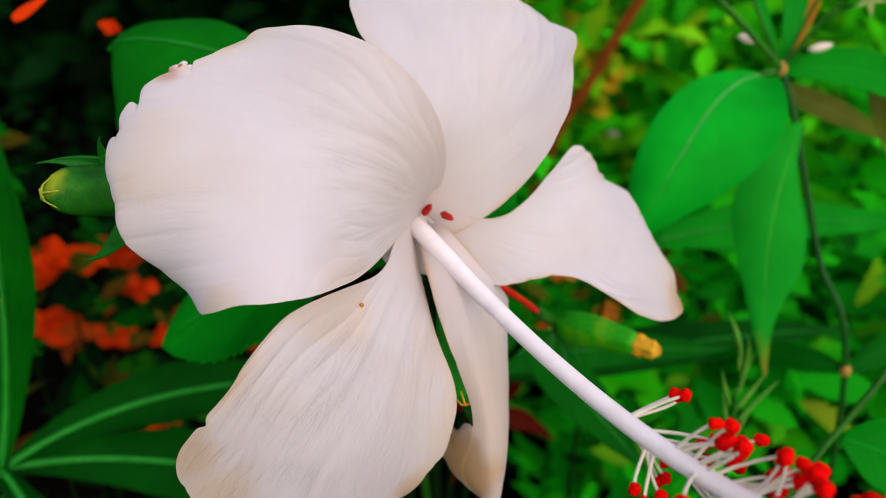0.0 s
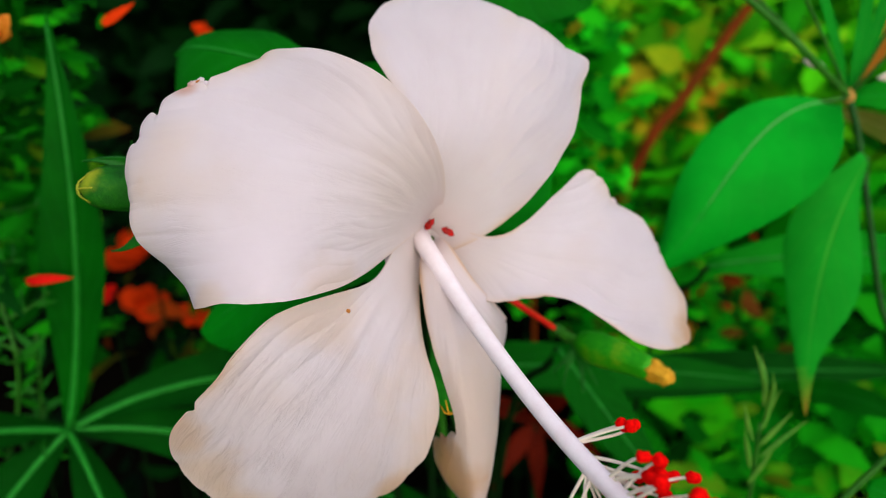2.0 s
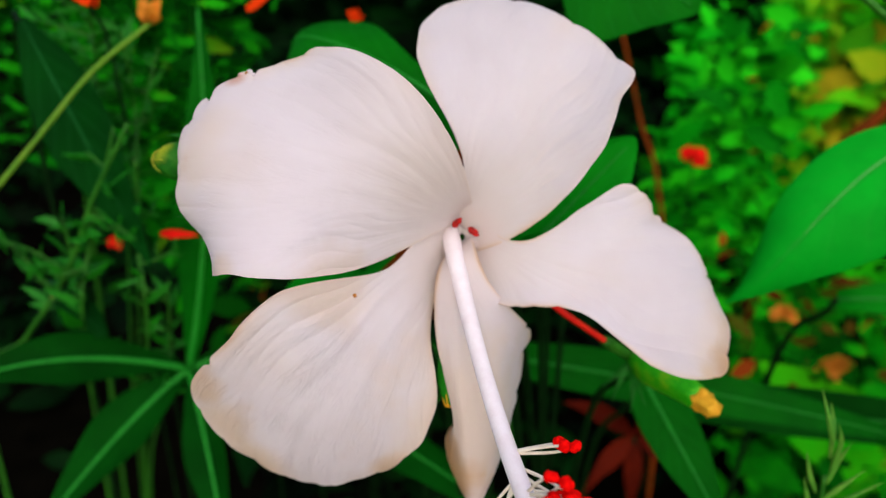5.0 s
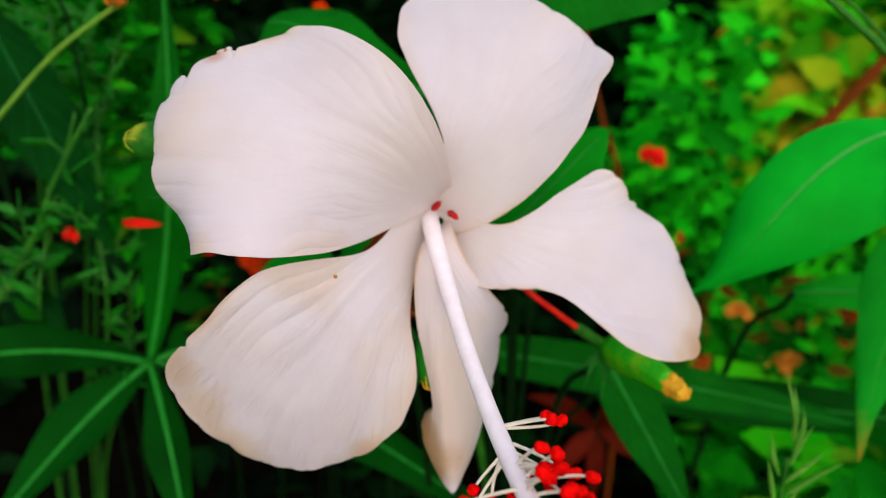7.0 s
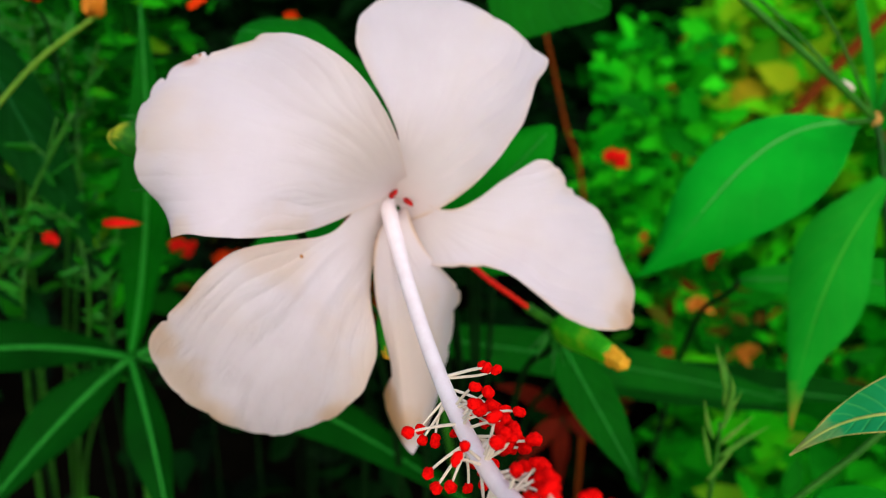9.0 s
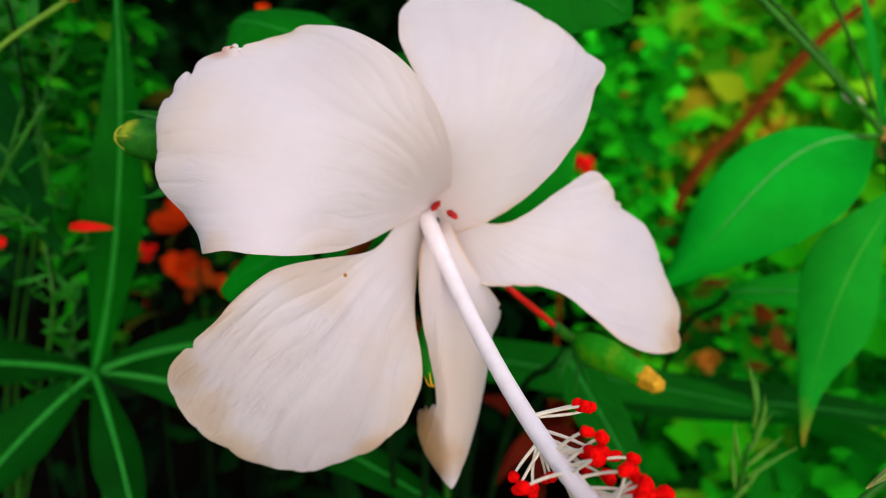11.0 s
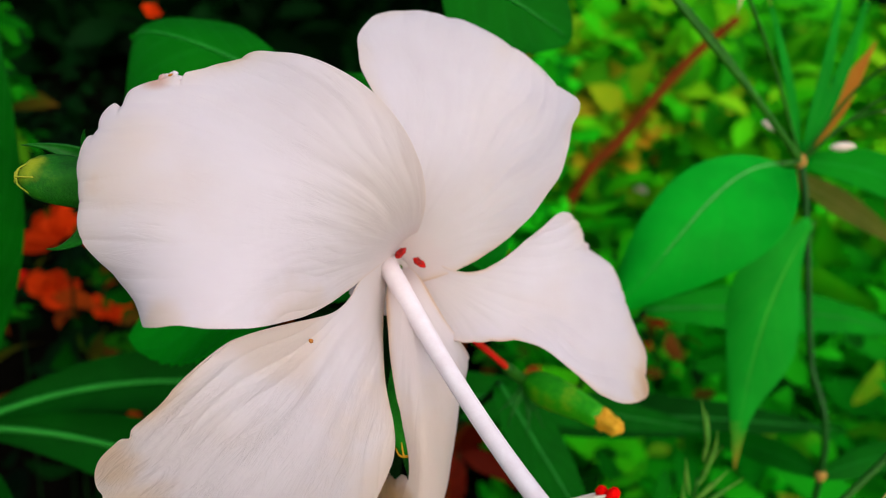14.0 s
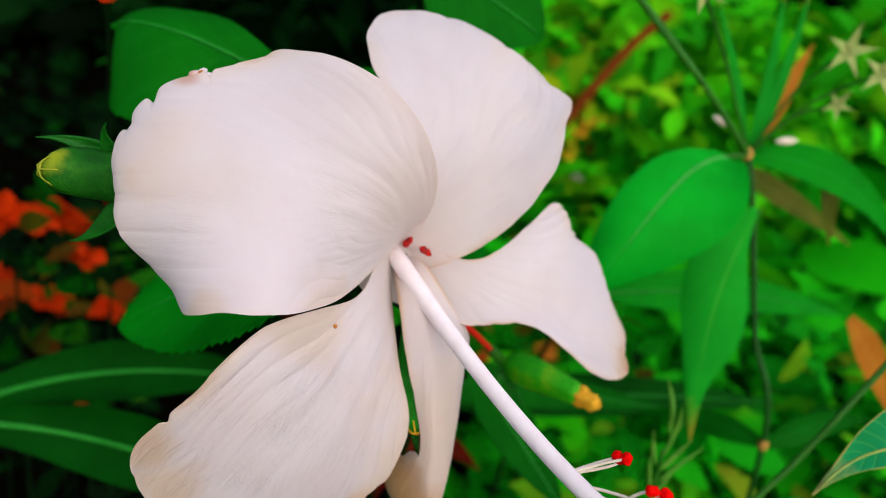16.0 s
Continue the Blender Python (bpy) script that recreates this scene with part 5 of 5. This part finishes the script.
# ---- weeds on the shaded side ----
def sprig(base, top, reach, seed, label, mat=SPRIG, count=13):
    """A wiry weed stem with side twigs and small narrow leaves; it grows out of the ground."""
    rng = np.random.RandomState(seed)
    b, t = np.asarray(base, float), np.asarray(top, float)
    ob = thing("weed_sprig", (b[0] - 0.22, b[1] + 0.16, 0.0), label, "weed", "weed sprigs")
    line = smooth_line([(b[0] - 0.22, b[1] + 0.16, -0.02), (b[0] - 0.12, b[1] + 0.09, b[2] * 0.6), b, (b + t) / 2 + rng.normal(size=3) * 0.008, t], 40)
    v, f = tube(line, np.linspace(0.0011, 0.0004, 40), 7)
    stem = part("stem", v, f, STEM, ob)
    for i in range(4):
        p = line[22 + 4 * i + rng.randint(3)]
        a = rng.uniform(0, 6.28)
        d = np.array([math.cos(a), math.sin(a) * 0.5, rng.uniform(-0.2, 0.7)])
        e = p + d * reach * rng.uniform(0.9, 1.6)
        twig = smooth_line([p, (p + e) / 2 + rng.normal(size=3) * reach * 0.12, e], 12)
        v, f = tube(twig, np.linspace(0.0006, 0.0003, 12), 6)
        part("twig", v, f, STEM, stem)
        for k in range(5):
            o = twig[3 + 2 * k - (k == 4)]
            a2 = a + rng.choice((-1, 1)) * rng.uniform(0.4, 1.1)
            d2 = np.array([math.cos(a2), math.sin(a2) * 0.5 - 0.1, rng.uniform(-0.1, 0.8)])
            ln = reach * rng.uniform(0.3, 0.75)
            leaf_part("leaf", ob, leaf_between(o, o + d2 * ln, ln * rng.uniform(0.09, 0.17), rng.normal(size=3) * ln * 0.07, (rng.uniform(-70, 70),) * 3, nu=10, nv=5), mat, "", 0.0003)
    for i in range(count):
        p = line[20 + (i * 19) // count + rng.randint(2)]
        a = rng.uniform(0, 6.28)
        d = np.array([math.cos(a), math.sin(a) * 0.6 - 0.1, rng.uniform(-0.3, 0.9)])
        d /= np.linalg.norm(d)
        ln = reach * rng.uniform(0.4, 1.1)
        leaf_part("leaf", ob, leaf_between(p, p + d * ln, ln * rng.uniform(0.08, 0.16), (0, 0, ln * rng.uniform(-0.1, 0.15)), (rng.uniform(-60, 60),) * 3, nu=10, nv=5), mat, "", 0.0003)
    return ob


jointed = thing("jointed_weed", (-0.30, 0.22, 0.0), "straight green weed stalk with an orange joint and round leaf", "weed")
v, f = tube(smooth_line([(-0.150, 0.192, 0.545), (-0.1709, 0.19, 0.5145), (-0.1851, 0.19, 0.4907), (-0.203, 0.19, 0.4664), (-0.2284, 0.19, 0.438), (-0.2765, 0.195, 0.3865), (-0.30, 0.21, 0.2), (-0.30, 0.22, -0.02)], 50), np.linspace(0.0007, 0.0015, 50), 8)
part("stem", v, f, STEM, jointed, "thin light green stem")
v, f = tube(np.array([-0.203, 0.1895, 0.4664]) + np.linspace(-1, 1, 7)[:, None] * np.array([0.0014, 0, 0.0018]), np.array([0.6, 1.3, 1.7, 1.9, 1.7, 1.3, 0.6]) * 0.001, 10)
part("joint", v, f, NODE, jointed, "orange-brown stem joint")
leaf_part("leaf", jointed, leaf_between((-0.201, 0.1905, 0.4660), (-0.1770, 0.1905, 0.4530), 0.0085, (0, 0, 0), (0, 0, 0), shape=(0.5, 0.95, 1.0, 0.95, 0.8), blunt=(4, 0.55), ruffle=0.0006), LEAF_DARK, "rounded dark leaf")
for a, e in (((-0.203, 0.190, 0.4664), (-0.226, 0.186, 0.492)), ((-0.1930, 0.190, 0.479), (-0.222, 0.184, 0.4900)), ((-0.1830, 0.190, 0.4945), (-0.160, 0.190, 0.5040)), ((-0.176, 0.190, 0.507), (-0.150, 0.188, 0.5020))):
    a, e = np.array(a), np.array(e)
    tw = smooth_line([a, (a + e) / 2 + np.array([0, 0, 0.002]), e], 12)
    v, f = tube(tw, np.linspace(0.0006, 0.0003, 12), 6)
    part("twig", v, f, STEM, jointed)
    for k in range(6):
        o = tw[2 + 2 * k - (k == 5)]
        d = np.array([math.cos(k * 2.4 + a[0] * 300), -0.2, math.sin(k * 2.4 + a[0] * 300)]) * 0.0075
        leaf_part("leaf", jointed, leaf_between(o, o + d, 0.0011, (0, 0, 0.0006), (k * 40,) * 3, nu=10, nv=5), SPRIG, "", 0.0003)


for i, (base, top, reach) in enumerate((
    ((-0.1900, 0.1900, 0.4500), (-0.1660, 0.2000, 0.5400), 0.020),
    ((-0.1650, 0.2000, 0.4500), (-0.1564, 0.1992, 0.5300), 0.016),
    ((-0.2050, 0.2000, 0.4300), (-0.1963, 0.1950, 0.5000), 0.018),
    ((-0.2000, 0.2300, 0.4800), (-0.1960, 0.2581, 0.5600), 0.018),
    ((-0.2200, 0.2300, 0.5000), (-0.1995, 0.2279, 0.5800), 0.020),
    ((-0.1800, 0.2162, 0.4000), (-0.1654, 0.2162, 0.4700), 0.016),
    ((-0.2600, 0.2622, 0.5000), (-0.2515, 0.2622, 0.5900), 0.022),
    ((-0.1900, 0.2276, 0.4900), (-0.1844, 0.2276, 0.5700), 0.018),
)):
    sprig(base, top, reach, 40 + i, "thin green weed with small narrow leaves in the shade")


def blossom(c, s, mat, label, seed, petals=5, foot=True):
    """A small loose flower on a stalk."""
    rng = np.random.RandomState(seed)
    c = np.asarray(c, float)
    ob = thing("small_blossom", (c[0], c[1] + 0.02, 0.0), label, "flower", "small blossoms")
    for k in range(petals + 7):
        a = rng.uniform(-0.5, 3.6)
        tip = c + s * np.array([math.cos(a) * 1.1, rng.normal() * 0.3 - 0.1, math.sin(a) * 0.8]) * rng.uniform(0.45, 1.15)
        g = leaf_between(c + rng.normal(size=3) * s * 0.15, tip, s * rng.uniform(0.26, 0.46), rng.normal(size=3) * s * 0.14, (rng.uniform(-60, 60),) * 3, (0.6, 0.2, 0.5, 0.3),
                         shape=(0.3, 0.8, 1.0, 1.0, 0.8), blunt=(3, 0.6), nu=12, nv=9, ruffle=s * 0.09, seed=seed + k)
        leaf_part("petal", ob, g, mat, "", 0.0004)
    v, f = tube(smooth_line([c, c + np.array([0, 0.01, -0.05]), (c[0], c[1] + 0.02, c[2] * 0.4), (c[0], c[1] + 0.02, -0.02)], 16), max(0.0008, s * 0.05), 6)
    part("stalk", v, f, STEM_SHADE, ob)
    return ob


for i, (c, s, mat, label) in enumerate((
    ((-0.2378, 0.4135, 0.4221), 0.022, BLOSSOM_ORANGE, "orange-red blossom in the shaded weeds"),
    ((-0.3193, 0.5322, 0.3155), 0.022, BLOSSOM_ORANGE, "orange-red blossom in the shaded weeds"),
    ((-0.2660, 0.5287, 0.3069), 0.020, BLOSSOM_ORANGE, "orange-red blossom in the shaded weeds"),
    ((-0.2707, 0.5547, 0.3714), 0.022, BLOSSOM_ORANGE, "orange-red blossom in the shaded weeds"),
    ((-0.2100, 0.4500, 0.3900), 0.013, BLOSSOM_ORANGE, "orange-red blossom in the shaded weeds"),
    ((-0.2000, 0.4700, 0.3400), 0.014, BLOSSOM_ORANGE, "orange-red blossom in the shaded weeds"),
    ((-0.2300, 0.5000, 0.2500), 0.016, BLOSSOM_ORANGE, "orange-red blossom in the shaded weeds"),
    ((-0.1862, 0.2149, 0.5838), 0.0070, BLOSSOM_ORANGE, "small orange blossom on a weed"),
    ((-0.1697, 0.3855, 0.5651), 0.0050, BLOSSOM_ORANGE, "small orange blossom on a weed"),
    ((-0.2559, 0.27, 0.4492), 0.0050, BLOSSOM_RED, "tiny red blossom on a weed"),
    ((-0.2165, 0.33, 0.4285), 0.0090, BLOSSOM_RED, "small red blossom low in the weeds"),
    ((0.0136, 0.61, 0.4483), 0.012, BLOSSOM_RED, "bright red blossom in the sunlit weeds"),
    ((0.0405, 1.1150, 0.4349), 0.015, BLOSSOM_RED, "bright red blossom in the sunlit weeds"),
    ((0.1000, 0.5600, 0.3500), 0.011, OCHRE, "small ochre blossom among the low weeds"),
    ((0.1480, 0.6000, 0.2950), 0.015, OCHRE, "small ochre blossom among the low weeds"),
    ((0.1504, 0.9488, 0.1695), 0.022, BLOSSOM_ORANGE, "small orange blossom in the sunlit weeds"),
    ((0.2404, 1.2457, 0.4327), 0.022, PALE_BUD, "pale cream blossom far back in the weeds"),
    ((0.2625, 1.1060, 0.3362), 0.014, PALE_BUD, "pale cream blossom far back in the weeds"),
)):
    blossom(c, s, mat, label, 70 + i)

ochre = thing("ochre_blossom", (-0.296, 0.227, 0.0), "closed ochre yellow blossom on a long slanting stalk", "flower")
oc = np.array((-0.1510, 0.2118, 0.5816))
rng = np.random.RandomState(21)
for k in range(7):
    a = k * 0.9
    tip = oc + np.array([0.0042 * math.cos(a), 0.0030 * math.sin(a) - 0.001, 0.0030 + 0.0012 * math.cos(2 * a)])
    g = leaf_between(oc + np.array([-0.001, 0, -0.0035]), tip, 0.0032, (0.001 * math.cos(a), -0.001, 0), (k * 50, k * 50, k * 50), (0.6, 0.4, 0.6, 0.4), shape=(0.4, 0.9, 1.0, 0.9, 0.7), blunt=(3, 0.6), nu=14, nv=9, ruffle=0.0004, seed=k)
    leaf_part("petal", ochre, g, OCHRE, "", 0.0003)
v, f = tube(smooth_line([oc + np.array([-0.001, 0, -0.0035]), (-0.1718, 0.1992, 0.5600), (-0.1903, 0.1862, 0.5357), (-0.2088, 0.1732, 0.5114), (-0.2273, 0.1602, 0.4871), (-0.2458, 0.1472, 0.4628), (-0.2606, 0.1468, 0.4234), (-0.2806, 0.1768, 0.3234), (-0.2906, 0.2068, 0.1434), (-0.2956, 0.2268, -0.0200)], 60), np.linspace(0.0008, 0.0013, 60), 8)
part("stalk", v, f, STEM_LIGHT, ochre, "yellowish green stalk")
strip = thing("red_petal", (-0.151, 0.2115, 0.494), "narrow fallen pinkish red petal across a long leaf", "petal")
leaf_part("petal_blade", strip, leaf_between((-0.1585, 0.2085, 0.4952), (-0.1437, 0.2140, 0.4954), 0.0018, (0, 0, 0.0006), shape=(0.6, 1, 1, 0.9, 0.6)), BLOSSOM_RED)
twist = thing("red_petal", (-0.1368, 0.2554, 0.58), "narrow orange-red petal caught in the weeds", "petal")
leaf_part("petal_blade", twist, leaf_between((-0.1430, 0.2540, 0.5795), (-0.1310, 0.2570, 0.5870), 0.0019, shape=(0.6, 1, 1, 0.9, 0.6)), BLOSSOM_ORANGE)

yellow = thing("yellow_bud", (-0.138, 0.17, 0.0), "small green bud with a yellow end low under the leaves", "bud")
yl = smooth_line([(-0.1500, 0.1640, 0.3870), (-0.1386, 0.1652, 0.3864), (-0.1250, 0.1665, 0.3850)], 12)
v, f = tube(yl, np.array([1.5, 3, 4, 4.6, 5, 5, 4.9, 4.6, 4.3, 4.2, 3.8, 2.0]) * 0.00095, 12, 5, 0.05)
part("body", v, f, POD, yellow)
v, f = tube(yl[8:] + np.array([0.0005, -0.0002, 0]), np.array([4.5, 4.6, 4.2, 2.2]) * 0.00095, 12, 5, 0.08)
part("tip", v, f, WILTED, yellow, "yellow tip")
v, f = tube(smooth_line([yl[0], (-0.155, 0.168, 0.37), (-0.138, 0.17, 0.2), (-0.138, 0.17, -0.02)], 16), 0.0012, 6)
part("stalk", v, f, STEM_SHADE, yellow)

# reddish stems in the sunlit weeds
for line, r in (([(0.300, 0.990, 0.605), (0.2500, 0.9625, 0.5530), (0.182, 0.917, 0.453), (0.1237, 0.881, 0.351), (0.03, 0.83, -0.03)], 0.0085),
                ([(-0.0161, 0.1894, 0.5621), (-0.0175, 0.1829, 0.5562), (-0.0255, 0.1635, 0.5317), (-0.0291, 0.1579, 0.5217), (-0.0200, 0.1930, 0.4950), (-0.0105, 0.2080, 0.4680)], 0.0022),
                ([(-0.0442, 0.5244, 0.5620), (-0.0326, 0.5163, 0.5340), (-0.0169, 0.5050, 0.4956), (0.0017, 0.4942, 0.4554), (0.0217, 0.4942, 0.3354), (0.042, 0.494, -0.03)], 0.0018),
                ):
    ob = thing("reddish_stem", line[-1], "leaning reddish brown woody stem among the weeds", "stem", "reddish stems")
    v, f = tube(smooth_line(line, 24), np.linspace(r * 0.7, r, 24), 10)
    part("stem", v, f, STEM_RED, ob)

crimson = leaf_material("crimson_leaf", (0.030, 0.002, 0.0007), (0.11, 0.008, 0.002), (0.06, 0.01, 0.005), 7.0)
red_weed = thing("red_leaved_weed", (0.03, 0.345, 0.0), "dark red leaved weed in the shade under the flower", "weed")
v, f = tube(smooth_line([(0.03, 0.345, -0.02), (0.03, 0.345, 0.2), (0.025, 0.34, 0.365)], 16), 0.0018, 8)
part("stem", v, f, STEM_SHADE, red_weed)
for tip, half in (((-0.012, 0.325, 0.385), 0.010), ((0.045, 0.320, 0.405), 0.011), ((0.062, 0.335, 0.350), 0.011), ((0.005, 0.318, 0.335), 0.010), ((0.030, 0.330, 0.315), 0.009)):
    leaf_part("leaf", red_weed, leaf_between((0.025, 0.34, 0.365), tip, half * 0.6, (0, 0, 0.006), (15, 0, -15), ruffle=0.001), crimson)
